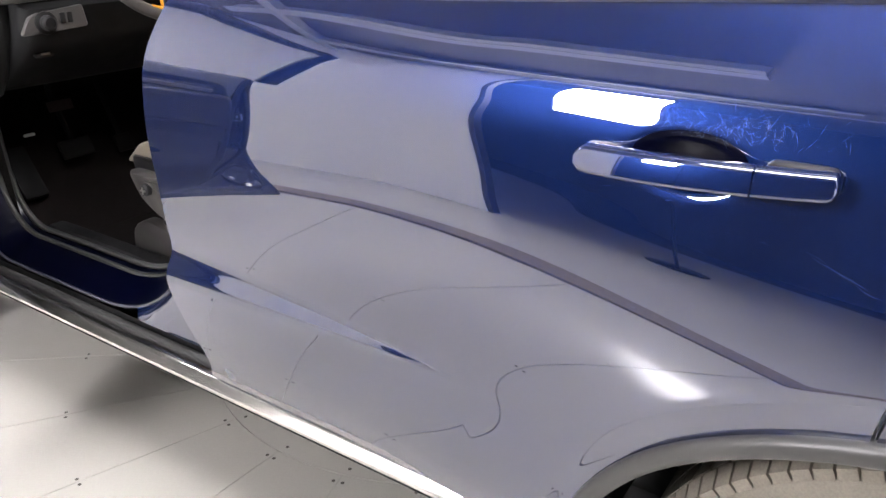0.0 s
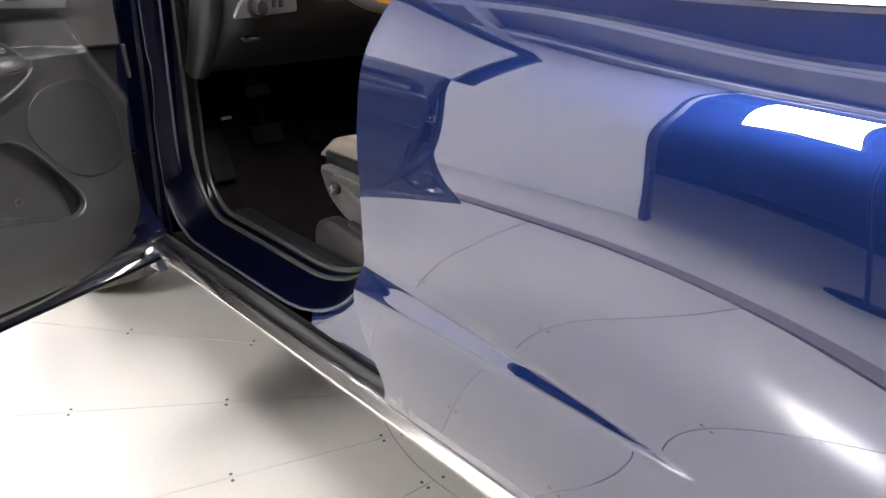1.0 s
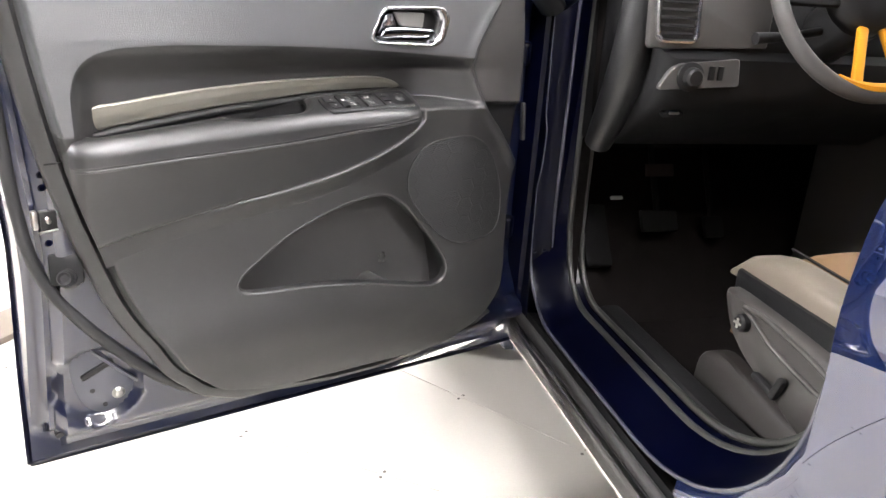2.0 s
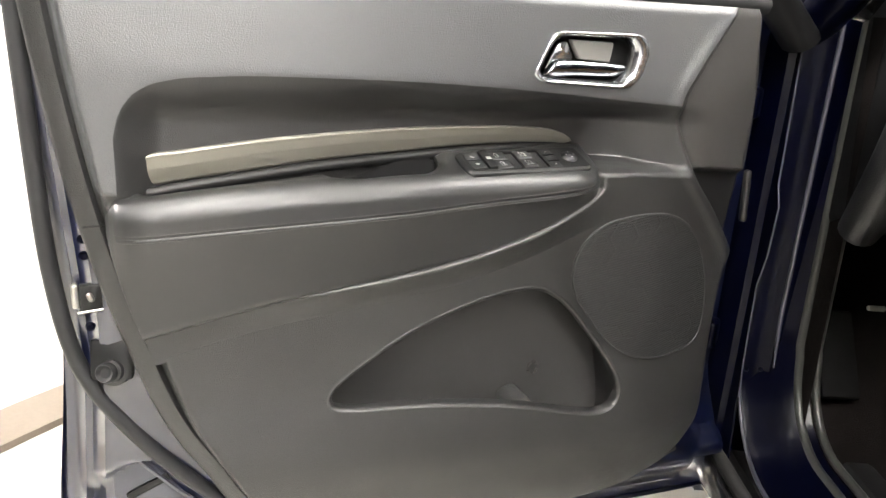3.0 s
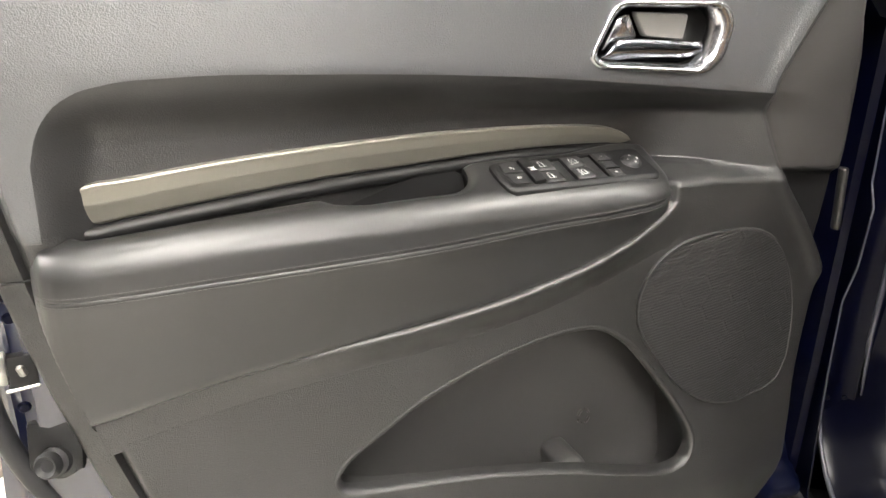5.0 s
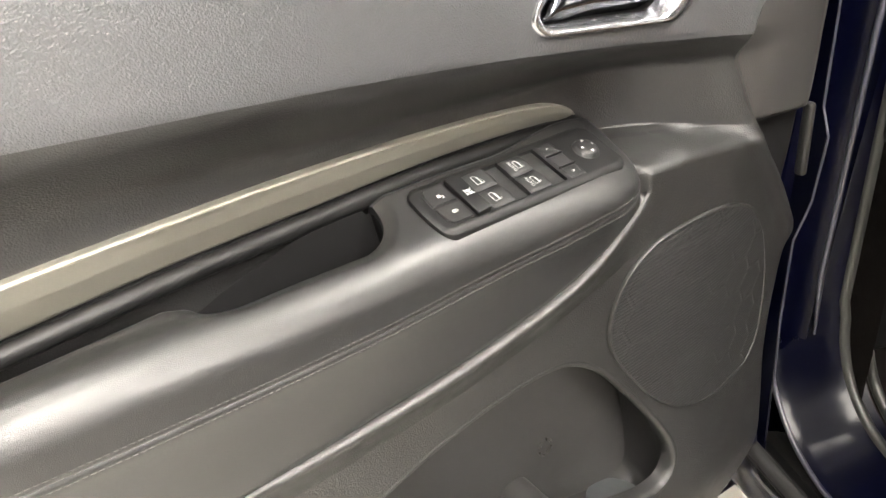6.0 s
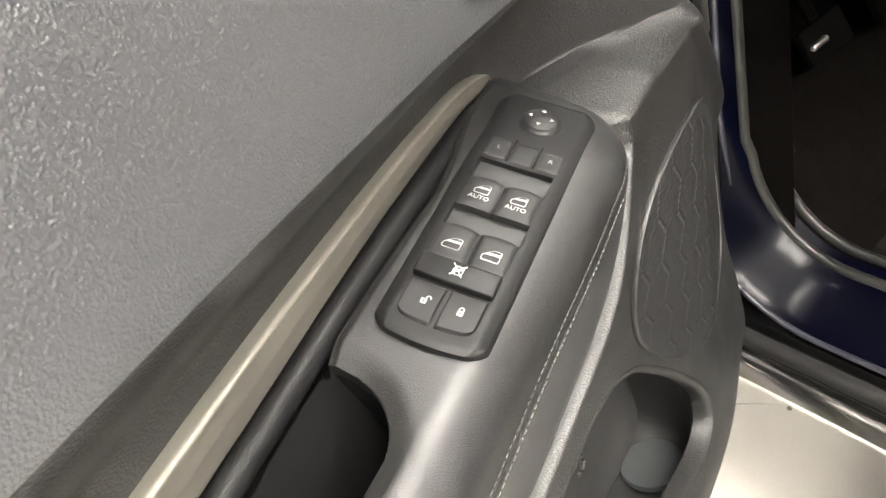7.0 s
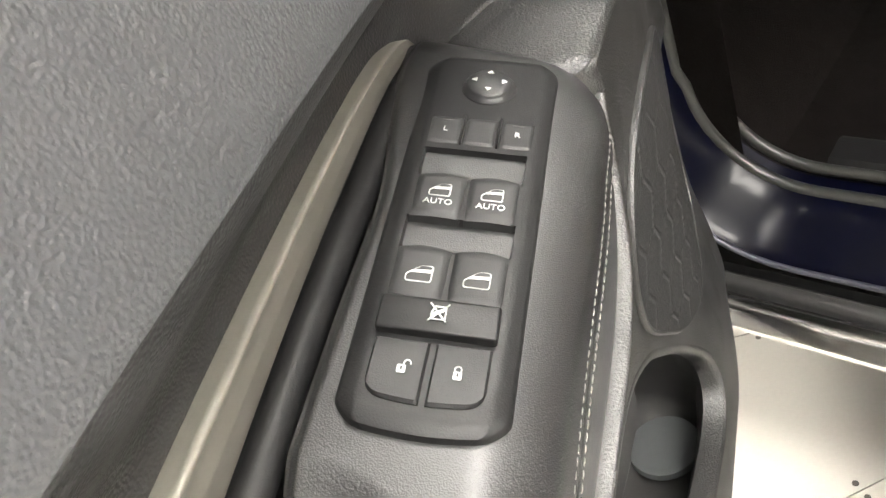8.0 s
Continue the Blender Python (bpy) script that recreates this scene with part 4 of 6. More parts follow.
    part("seat_switch", joined([rbox(0.055, 0.014, 0.014, 0.005, 2, pose(-0.320, 0.184, 0.640, 0, 8, 0)), rbox(0.014, 0.014, 0.045, 0.005, 2, pose(-0.290, 0.184, 0.650, 0, 20, 0))]), BLACK, seat, "black power seat switch")
    part("seat_rail", rbox(0.55, 0.05, 0.07, 0.01, 2, Matrix.Translation((-0.2, 0.26, 0.475))), BLACK, seat)
    part("seat_valance", slab([(p.x, p.y) for p in corner_outline([(-0.575, 0.46), (-0.565, 0.565), (-0.50, 0.60), (-0.36, 0.575), (-0.02, 0.56), (-0.02, 0.44), (-0.40, 0.44)], 0.03)], 0.03, 0.008, Matrix(((1, 0, 0, 0), (0, 0, -1, 0.262), (0, 1, 0, 0), (0, 0, 0, 1)))), SEAT_TRIM, seat, smooth=50)
    back = cushion(0.27, 0.76, -0.02, 0.18, 0.0, 0.62, 0.05)
    part("seat_back", rbox(0.16, 0.50, 0.72, 0.06, 4, pose(0.14, 0.5, 1.12, 0, 14, 0)), SEAT_TOP, seat, "tan leather seat back", smooth=60)
    back.free()


def build_upper():
    """Roof, pillars, bonnet and underside, plain."""
    def plate(name, pts, mat, thick=0.03, label=""):
        bm = loft([[pts[0], pts[1]], [pts[3], pts[2]]])
        bmesh.ops.solidify(bm, geom=bm.faces[:], thickness=thick)
        return part(name, bm, mat, car, label)
    plate("roof", [(-0.45, 0.22, 1.70), (2.1, 0.22, 1.72), (2.1, 1.68, 1.72), (-0.45, 1.68, 1.70)], PAINT, 0.04)
    plate("underbody", [(-2.4, 0.12, 0.27), (2.2, 0.12, 0.27), (2.2, 1.78, 0.27), (-2.4, 1.78, 0.27)], UNDER, 0.02)
    plate("inner_wheel_wall", [(0.7, 0.36, 0.27), (1.8, 0.36, 0.27), (1.8, 0.36, 0.95), (0.7, 0.36, 0.95)], UNDER, 0.02)
    rws = []
    for k in range(25):
        a = math.pi * k / 24
        rws.append([(WHEEL_R + 0.45 * math.cos(a), y, WHEEL_Z + 0.45 * math.sin(a)) for y in (0.0, 0.18, 0.36)])
    part("wheel_liner", loft(rws), UNDER, car, smooth=60)
    rws = []
    for k in range(25):
        a = math.pi * k / 24
        rws.append([(WHEEL_F + 0.45 * math.cos(a), y, WHEEL_Z + 0.45 * math.sin(a)) for y in (0.0, 0.18, 0.36)])
    part("wheel_liner", loft(rws), UNDER, car, smooth=60)
    plate("bonnet", [(-2.5, 0.1, 1.0), (-1.05, 0.02, 1.14), (-1.05, 1.88, 1.14), (-2.5, 1.8, 1.0)], PAINT, 0.03)
    plate("nose", [(-2.56, 0.06, 0.35), (-2.5, 0.1, 1.0), (-2.5, 1.8, 1.0), (-2.56, 1.84, 0.35)], PAINT, 0.03)
    plate("tail", [(2.2, 0.0, 0.4), (2.2, 1.9, 0.4), (2.1, 1.68, 1.72), (2.1, 0.22, 1.72)], PAINT, 0.03)
    ws = plate("windscreen", [(-1.05, 0.1, 1.16), (-1.05, 1.8, 1.16), (-0.45, 1.66, 1.70), (-0.45, 0.24, 1.70)], GLASS, 0.005)
    ws.visible_shadow = False
    part("a_pillar", tube([(-1.08, 0.05, 1.14), (-0.75, 0.13, 1.45), (-0.45, 0.22, 1.70)], 0.035, 10), PAINT_SHADED, car, smooth=60)
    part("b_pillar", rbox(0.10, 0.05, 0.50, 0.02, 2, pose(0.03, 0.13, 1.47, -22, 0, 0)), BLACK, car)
    part("b_pillar_post", rbox(0.10, 0.06, 0.75, 0.02, 2, pose(0.06, 0.06, 0.86, 6, 0, 0)), PAINT_SHADED, car)
    part("d_pillar", rbox(0.5, 0.06, 0.6, 0.03, 2, pose(1.75, 0.07, 1.45, -22, 0, 0)), PAINT, car)
    rows_f = [[(x, 1.9 - 0.0 + 0.0, 1.2), (x, 1.68, 1.70)] for x in (-0.95, 2.1)]
    part("far_windows", loft(rows_f), GLASS, car)
    rail = tube([(-0.45, 0.22, 1.70), (0.6, 0.2, 1.725), (2.1, 0.22, 1.72)], 0.035, 8)
    part("roof_rail", rail, PAINT, car, smooth=60)


rear_door = build_rear_door()
build_flanks()
arch_trim(WHEEL_R, 5, 195, "rear_arch_moulding")
arch_trim(WHEEL_F, -10, 185, "front_arch_moulding")
build_wheel(WHEEL_R)
build_wheel(WHEEL_F)
build_sill()
build_cabin()
build_upper()


# ---- the open front door; its own axes: u along it from the hinge, w into the cabin, z up ----
DOOR_OPEN = 71.0
DOOR_END = [(0.38, 1.040), (0.5, 1.034), (0.76, 1.020), (0.95, 1.030), (1.2, 1.048)]
PANEL_L = [(0.452, 0.45), (0.465, 0.60), (0.49, 0.715), (0.53, 0.775), (0.61, 0.830), (0.65, 0.855), (0.79, 0.908), (0.93, 0.945), (1.06, 0.968), (1.25, 0.992)]
PANEL_R = [(0.452, 0.40), (0.47, 0.29), (0.50, 0.19), (0.53, 0.140), (0.57, 0.115), (0.65, 0.100), (0.85, 0.086), (0.985, 0.075), (1.25, 0.095)]
W_UP = [(0.05, 0.096), (0.2, 0.111), (0.245, 0.104), (0.3, 0.0965), (0.44, 0.0975), (0.55, 0.106), (0.7, 0.116), (0.9, 0.116), (1.02, 0.112)]
W_REC = [(0.05, 0.096), (0.2, 0.100), (0.25, 0.072), (0.295, 0.046), (0.335, 0.034), (0.375, 0.037), (0.43, 0.044), (0.5, 0.052), (0.6, 0.064), (0.7, 0.076), (0.8, 0.084), (0.9, 0.088), (1.02, 0.09)]
Z_REC = [(0.15, 1.069), (0.28, 1.074), (0.4, 1.083), (0.5, 1.090), (0.7, 1.097), (0.82, 1.096), (0.87, 1.091), (0.895, 1.083), (0.913, 1.068), (0.923, 1.050), (0.93, 1.022)]
LEDGE = [(0.0, 0.970), (0.2, 0.983), (0.29, 0.989), (0.335, 0.9875), (0.352, 0.983), (0.368, 0.974), (0.380, 0.970), (0.41, 0.956), (0.89, 0.956), (0.92, 0.968), (1.1, 0.970)]
W_LOW = [(0.44, 0.085), (0.5, 0.110), (0.55, 0.122), (0.60, 0.129), (0.64, 0.124), (0.70, 0.112), (0.8, 0.107), (0.9, 0.111), (1.0, 0.110), (1.2, 0.10)]
U_SAIL = [(0.55, 0.0), (0.70, 0.045), (0.851, 0.090), (0.92, 0.140), (0.983, 0.195), (1.03, 0.216), (1.071, 0.228), (1.13, 0.205), (1.196, 0.165), (1.25, 0.135)]
POCKET = [(0.423, 0.825), (0.375, 0.803), (0.335, 0.76), (0.300, 0.715), (0.275, 0.672), (0.281, 0.642), (0.31, 0.632), (0.36, 0.640), (0.444, 0.658),
          (0.56, 0.672), (0.67, 0.678), (0.694, 0.688), (0.688, 0.708), (0.65, 0.737), (0.587, 0.777), (0.50, 0.812)]
SPEAKER = [(0.242, 0.9255), (0.200, 0.912), (0.168, 0.884), (0.148, 0.852), (0.129, 0.803), (0.1245, 0.752), (0.132, 0.724), (0.152, 0.709), (0.190, 0.704),
           (0.230, 0.706), (0.267, 0.718), (0.300, 0.742), (0.327, 0.773), (0.358, 0.815), (0.3665, 0.850), (0.358, 0.884), (0.334, 0.909), (0.300, 0.921)]
BEZEL = [(0.4495, 1.107), (0.438, 1.0965), (0.310, 1.0905), (0.291, 1.105), (0.281, 1.143), (0.296, 1.1610), (0.417, 1.1600), (0.429, 1.1505)]
SEAM_Z = [(0.318, 0.990), (0.328, 0.975), (0.345, 0.955), (0.37, 0.940), (0.4, 0.926), (0.45, 0.905), (0.5, 0.888), (0.6, 0.864), (0.7, 0.848), (0.8, 0.830), (0.905, 0.803), (0.95, 0.792)]
SEAM_W = [(0.318, 0.106), (0.4, 0.120), (0.5, 0.119), (0.6, 0.117), (0.7, 0.120), (0.8, 0.122), (0.905, 0.117), (0.95, 0.112)]
ARM_TOP = [(0.331, 0.988), (0.337, 0.9925), (0.350, 0.9945), (0.45, 0.995), (0.55, 0.994), (0.65, 0.991), (0.75, 0.985), (0.85, 0.975), (0.90, 0.9685), (0.922, 0.9655), (0.934, 0.962), (0.940, 0.956), (0.9435, 0.946)]
ARM_MID = [(0.31, 0.066), (0.372, 0.075), (0.45, 0.087), (0.55, 0.100), (0.7, 0.108), (0.85, 0.112), (0.95, 0.105)]
ARM_EDGE = [(0.331, 0.090), (0.337, 0.101), (0.347, 0.110), (0.364, 0.118), (0.4, 0.123), (0.5, 0.131), (0.6, 0.139), (0.7, 0.143), (0.8, 0.144), (0.88, 0.141), (0.91, 0.137), (0.925, 0.131), (0.934, 0.122), (0.940, 0.110), (0.9435, 0.096)]
STITCH_Z = [(0.31, 0.969), (0.4, 0.960), (0.5, 0.954), (0.6, 0.946), (0.7, 0.940), (0.8, 0.934), (0.95, 0.922)]
TRIM_TOP = [(0.352, 1.0125), (0.355, 1.0165), (0.361, 1.0205), (0.370, 1.0245), (0.383, 1.0285), (0.405, 1.032), (0.43, 1.034), (0.5, 1.036), (0.6, 1.035), (0.7, 1.030), (0.8, 1.021), (0.87, 1.0115), (0.893, 1.0088), (0.901, 1.0058), (0.9055, 1.0008), (0.9075, 0.9940), (0.908, 0.990)]
TRIM_BOT = [(0.352, 1.0115), (0.355, 1.0100), (0.361, 1.0092), (0.380, 1.0098), (0.405, 1.0105), (0.5, 1.010), (0.6, 1.004), (0.7, 0.997), (0.8, 0.985), (0.87, 0.975), (0.893, 0.9712), (0.901, 0.9715), (0.9055, 0.9745), (0.9075, 0.9790), (0.908, 0.983)]


def lower_w(u, z):
    """The lower panel's relief alone."""
    return curve_through(W_LOW, z) - 0.022 * smooth_step(0.26, 0.09, u)


def panel_w(u, z):
    """The trim panel's relief: how far it stands into the cabin at u, z."""
    u, z = np.asarray(u, float), np.asarray(z, float)
    up = curve_through(W_UP, u) - 0.06 * np.clip(z - 1.105, 0, 1) - 0.012 * smooth_step(1.188, 1.212, z)
    zr = curve_through(Z_REC, u)
    # under the trim strip the recess leans back
    rec = curve_through(W_REC, u) - 0.28 * np.clip(curve_through(TRIM_TOP, np.clip(u, 0.383, 0.87)) - 0.004 - z, 0, 0.026) * smooth_step(0.33, 0.37, u) * smooth_step(0.925, 0.90, u)
    t = np.clip((zr + 0.002 - z) / np.maximum(zr - 1.041, 0.026), 0, 1)
    m = (0.75 * t * t * (3 - 2 * t) + 0.25 * t) * smooth_step(0.930, 0.882, u)
    w = up * (1 - m) + rec * m
    low = lower_w(u, z)
    zd = np.interp(u, [p[0] for p in LEDGE], [p[1] for p in LEDGE]) + 0.002 - 0.045 * smooth_step(0.375, 0.40, u) * smooth_step(0.92, 0.89, u)
    m = smooth_step(zd + 0.002, zd - 0.009, z)
    w = w * (1 - m) + low * m
    ut = curve_through(U_SAIL, z)
    on = smooth_step(0.82, 0.87, z)
    w = w - 0.024 * smooth_step(ut + 0.002, ut - 0.016, u) * on + (0.0028 * np.exp(-(((u - ut - 0.008) / 0.010) ** 2)) + 0.005 * smooth_step(0.995, 0.975, z) * np.exp(-(((u - ut - 0.013) / 0.011) ** 2))) * on
    return w


def build_front_door():
    # painted skin and inner sheet
    rows = []
    for z in np.linspace(0.390, 1.2, 54):
        a, b = -1.070, float(curve_through(DOOR_END, z)) - 0.998
        xs = np.linspace(a, b, 60)
        rows.append([(x + 1.0, y, z) for x, y in zip(xs, side_y(xs, np.full(60, z)))])
    door = part("front_door", loft(rows), PAINT, car, "open front door in dark blue metallic paint", smooth=50)
    door.matrix_basis = pose(-1.0, 0, 0, 0, 0, -DOOR_OPEN)
    zs, us = np.linspace(0.388, 1.215, 116), np.linspace(-0.072, 1.052, 136)
    verts = []
    for z in zs:
        end = float(curve_through(DOOR_END, z))
        for k in range(len(us)):
            u = us[0] + (end - us[0]) * k / (len(us) - 1)
            d = end - u
            outer = float(side_y(u - 1.0, z)) + 0.003
            w = 0.058 - 0.030 * float(smooth_step(0.060, 0.040, d)) - 0.022 * float(smooth_step(0.030, 0.022, d))
            w -= 0.030 * float(smooth_step(0.455, 0.427, z)) + 0.02 * float(smooth_step(0.417, 0.405, z))
            # stamped hollow in the lower rear corner
            q = math.hypot((u - 0.925) / 0.075, (z - 0.530) / 0.075)
            w -= 0.018 * float(smooth_step(1.0, 0.8, q))
            q2 = math.hypot((u - 0.915) / 0.02, (z - 0.515) / 0.02)
            w -= 0.014 * float(smooth_step(1.0, 0.6, q2))
            w -= 0.03 * float(smooth_step(0.08, 0.02, u))
            inner = float(curve_through(PANEL_L, max(z, 0.4525))) - u
            w -= 0.075 * float(smooth_step(0.010, 0.045, inner) * smooth_step(0.47, 0.50, z))
            w -= 0.10 * float(smooth_step(-0.02, -0.072, u))
            w = max(w, outer + 0.004)
            if d < 0.002 or z < zs[0] + 0.004 or k == 0:
                w = outer + 0.004
            verts.append((u, w, z))
    raw("inner_sheet", verts, grid_faces(len(zs), len(us)), SHEET_SHADED, door, "dark blue painted inner door sheet", smooth=45)
    hem = [(float(curve_through(DOOR_END, z)), float(side_y(float(curve_through(DOOR_END, z)) - 1.0, z)) + 0.006, z) for z in np.linspace(1.2, 0.394, 40)]
    hem += [(u, float(side_y(u - 1.0, 0.392)) + 0.006, 0.392) for u in np.linspace(1.03, -0.05, 40)]
    part("hem_flange", tube(hem, 0.005, 6), PAINT_SHADED, door, smooth=60)
    seal = [(1.020, 0.045, 1.2), (1.016, 0.045, 1.0), (1.010, 0.045, 0.86), (0.992, 0.048, 0.75), (0.953, 0.055, 0.675), (0.888, 0.06, 0.592), (0.812, 0.06, 0.515), (0.73, 0.058, 0.470), (0.62, 0.052, 0.446), (0.45, 0.045, 0.432), (0.2, 0.045, 0.455), (0.10, 0.045, 0.50)]
    sp = []
    keys = np.array(seal)
    t = np.linspace(0, 1, len(seal))
    for q in np.linspace(0, 1, 80):
        sp.append(tuple(float(curve_through(np.stack([t, keys[:, c]], 1), q)) for c in range(3)))
    part("door_weather_seal", tube(sp, 0.010, 10), RUBBER, door, "black rubber door seal", smooth=60)
    # latch, its slot and fixing screws; bump stop
    part("latch_slot", rbox(0.024, 0.012, 0.031, 0.002, 2, pose(0.9690, 0.055, 0.833, 0, 0, 8)), BLACK, door, "black latch opening")
    part("latch_claw", rbox(0.008, 0.014, 0.029, 0.002, 2, pose(0.9865, 0.050, 0.833, 0, 0, 8)), STEEL, door, "zinc latch claw")
    part("latch_lip", joined([rbox(0.028, 0.004, 0.003, 0.001, 1, pose(0.9700, 0.061, 0.8165, 0, 4, 8)), rbox(0.007, 0.006, 0.012, 0.002, 1, pose(0.9690, 0.0605, 0.834, 0, 20, 8))]), STEEL, door, "bright latch pawl and lip")
    for z in (0.905, 0.885, 0.797):
        part("latch_screw", spin([(0.0001, 0.003), (0.004, 0.003), (0.006, 0.0)], 10, pose(0.972, 0.060, z, -90, 0, 8)), PAINT_SHADED, door)
    stop = pose(0.951, 0.060, 0.737, -72, 0, -20)
    part("bump_stop", spin([(0.0001, 0.022), (0.006, 0.022), (0.010, 0.026), (0.0125, 0.022), (0.0125, 0.017), (0.0095, 0.014), (0.014, 0.010), (0.0145, 0.003), (0.019, 0.0), (0.019, -0.01)], 22, stop), RUBBER, door, "black rubber bump stop", smooth=40)
    part("stop_base", rbox(0.05, 0.012, 0.052, 0.006, 2, pose(0.952, 0.056, 0.750, 10, 0, -10)), BLACK, door)
    # stamped corner below the seal, a reflection put into its colour, with its slot, screw and drain clip
    tri = corner_outline([(0.950, 0.640), (0.972, 0.560), (0.955, 0.480), (0.895, 0.452), (0.845, 0.500)], [0.015, 0.03, 0.04, 0.03, 0.02], 6)
    mt = Matrix(((1, 0, 0, 0), (0, 0, 1, 0.030), (0, 1, 0, 0), (0, 0, 0, 1)))
    part("stamped_corner", slab([(p.x, p.y) for p in tri], 0.012, 0.008, mt), EDGE_PAINT, door, "stamped corner of the door sheet, lilac-grey wall reflection painted in", smooth=50)
    part("drain_slot", rbox(0.058, 0.004, 0.011, 0.003, 2, pose(0.922, 0.0435, 0.556, 0, 25, 0)), BLACK, door)
    part("corner_screw", spin([(0.0001, 0.004), (0.006, 0.004), (0.009, 0.001), (0.011, 0.0)], 14, pose(0.892, 0.042, 0.502, -90, 0, 0)), STEEL, door)
    for du, dz in ((0.933, 0.516), (0.915, 0.485)):
        part("drain_hole", spin([(0.0001, 0.0006), (0.004, 0.0006), (0.0045, 0.0)], 10, pose(du, 0.0422, dz, -90, 0, 0)), BLACK, door)
    part("stamped_rib", tube([(0.955, 0.044, 0.628), (0.925, 0.046, 0.590), (0.885, 0.046, 0.545), (0.852, 0.044, 0.512)], 0.003, 6), EDGE_PAINT, door, smooth=60)
    part("drain_clip", rbox(0.022, 0.006, 0.010, 0.002, 2, pose(0.985, 0.024, 0.437, 0, 20, 0)), BLACK, door)
    part("corner_bracket", rbox(0.05, 0.012, 0.018, 0.003, 1, pose(0.985, 0.02, 0.455, 0, 0, 0)), PAINT_SHADED, door)

    # trim panel: one relief, with openings for pocket, speaker and handle
    nz, nu = 250, 300
    zz = np.concatenate([np.linspace(0.4525, 0.50, 40), np.linspace(0.5025, 1.2, nz - 40)])
    s = np.linspace(0, 1, nu)
    UU, ZZ = [], []
    for z in zz:
        a, b = float(curve_through(PANEL_R, z)), float(curve_through(PANEL_L, z))
        UU.append(a + (b - a) * s)
        ZZ.append(np.full(nu, z))
    UU, ZZ = np.array(UU), np.array(ZZ)
    WW = panel_w(UU, ZZ)
    left, right = UU[:, -1:] - UU, UU - UU[:, :1]
    fall = (1 - smooth_step(0, 0.012, left)) + (1 - smooth_step(0, 0.012, right)) + (1 - smooth_step(0.452, 0.470, ZZ))
    WW = WW - 0.026 * np.clip(fall, 0, 1)
    # it drops away behind the rolled rim
    steep = (curve_through(SEAM_Z, UU + 0.004) - curve_through(SEAM_Z, UU - 0.004)) / 0.008
    drop = (ZZ - curve_through(SEAM_Z, UU)) / np.sqrt(1 + steep ** 2)
    WW = WW - 0.014 * smooth_step(-0.034, -0.024, drop) * smooth_step(0.333, 0.346, UU) * smooth_step(0.912, 0.902, UU)
    pocket = [(p.x, p.y) for p in round_outline([(a, b) for a, b in POCKET], 6)]
    # the pocket's outline, moved outwards by d
    def pocket_out(d):
        n = len(pocket)
        return [(p[0] + d * (q[1] - o[1]) / math.hypot(q[0] - o[0], q[1] - o[1]) * turn, p[1] - d * (q[0] - o[0]) / math.hypot(q[0] - o[0], q[1] - o[1]) * turn)
                for o, p, q in ((pocket[k - 1], pocket[k], pocket[(k + 1) % n]) for k in range(n))]
    turn = 1 if sum(p[0] * q[1] - q[0] * p[1] for p, q in zip(pocket, pocket[1:] + pocket[:1])) > 0 else -1
    bezel = [(p.x, p.y) for p in corner_outline(BEZEL, [0.012, 0.014, 0.024, 0.020, 0.026, 0.022, 0.028, 0.020], 6)]
    bezel_hole = [(u + (0.366 - u) * 0.07, z + (1.126 - z) * 0.11) for u, z in bezel]
    cu, cz = (UU[:-1, :-1] + UU[1:, 1:]) / 2, (ZZ[:-1, :-1] + ZZ[1:, 1:]) / 2
    hole = inside(pocket_out(0.0028), cu, cz) | inside(bezel_hole, cu, cz)
    verts = [(float(u), float(w), float(z)) for u, w, z in zip(UU.ravel(), WW.ravel(), ZZ.ravel())]
    behind = (cu > 0.375) & (cu < 0.90) & (cz > curve_through(SEAM_Z, cu) + 0.012)
    low_keep = lambda i, j: not hole[i, j] and cz[i, j] < split[i, j] and not behind[i, j]
    split = np.interp(cu, [p[0] for p in LEDGE], [p[1] for p in LEDGE]) + 0.005
    # upper half: columns meet the ridge and the recess's end, rows meet the recess's upper edge
    def upper_point(cs, rt):
        u, z = 0.4, 1.05
        for _ in range(4):
            lo = float(np.interp(u, [p[0] for p in LEDGE], [p[1] for p in LEDGE]))
            zr = float(curve_through(Z_REC, min(u, 0.928)))
            z = lo + (zr - lo) * rt if rt <= 1 else zr + (1.2 - zr) * (rt - 1)
            a, r, b = float(curve_through(PANEL_R, z)), float(curve_through(U_SAIL, z)) + 0.004, float(curve_through(PANEL_L, z))
            u = a + (r - a) * cs if cs <= 1 else (r + (0.928 - r) * (cs - 1) if cs <= 2 else 0.928 + (b - 0.928) * (cs - 2))
        return u, z
    cols = np.concatenate([np.linspace(0, 1, 26), np.linspace(1, 2, 130)[1:], np.linspace(2, 3, 20)[1:]])
    rws = np.concatenate([np.linspace(0, 1, 36), np.linspace(1, 2, 36)[1:]])
    UP = np.array([[upper_point(c, r) for c in cols] for r in rws])
    PU, PZ = UP[..., 0], UP[..., 1]
    PW = panel_w(PU, PZ)
    fall = (1 - smooth_step(0, 0.012, PU[:, -1:] - PU)) + (1 - smooth_step(0, 0.012, PU - PU[:, :1]))
    PW = PW - 0.026 * np.clip(fall, 0, 1)
    pv = [(float(u), float(w), float(z)) for u, w, z in zip(PU.ravel(), PW.ravel(), PZ.ravel())]
    pc_u, pc_z = (PU[:-1, :-1] + PU[1:, 1:]) / 2, (PZ[:-1, :-1] + PZ[1:, 1:]) / 2
    open_at = inside(bezel_hole, pc_u, pc_z)
    nr, nc = PU.shape
    is_recess = lambda i, j: rws[i] < 0.999 and 0.999 <= cols[j] < 1.999
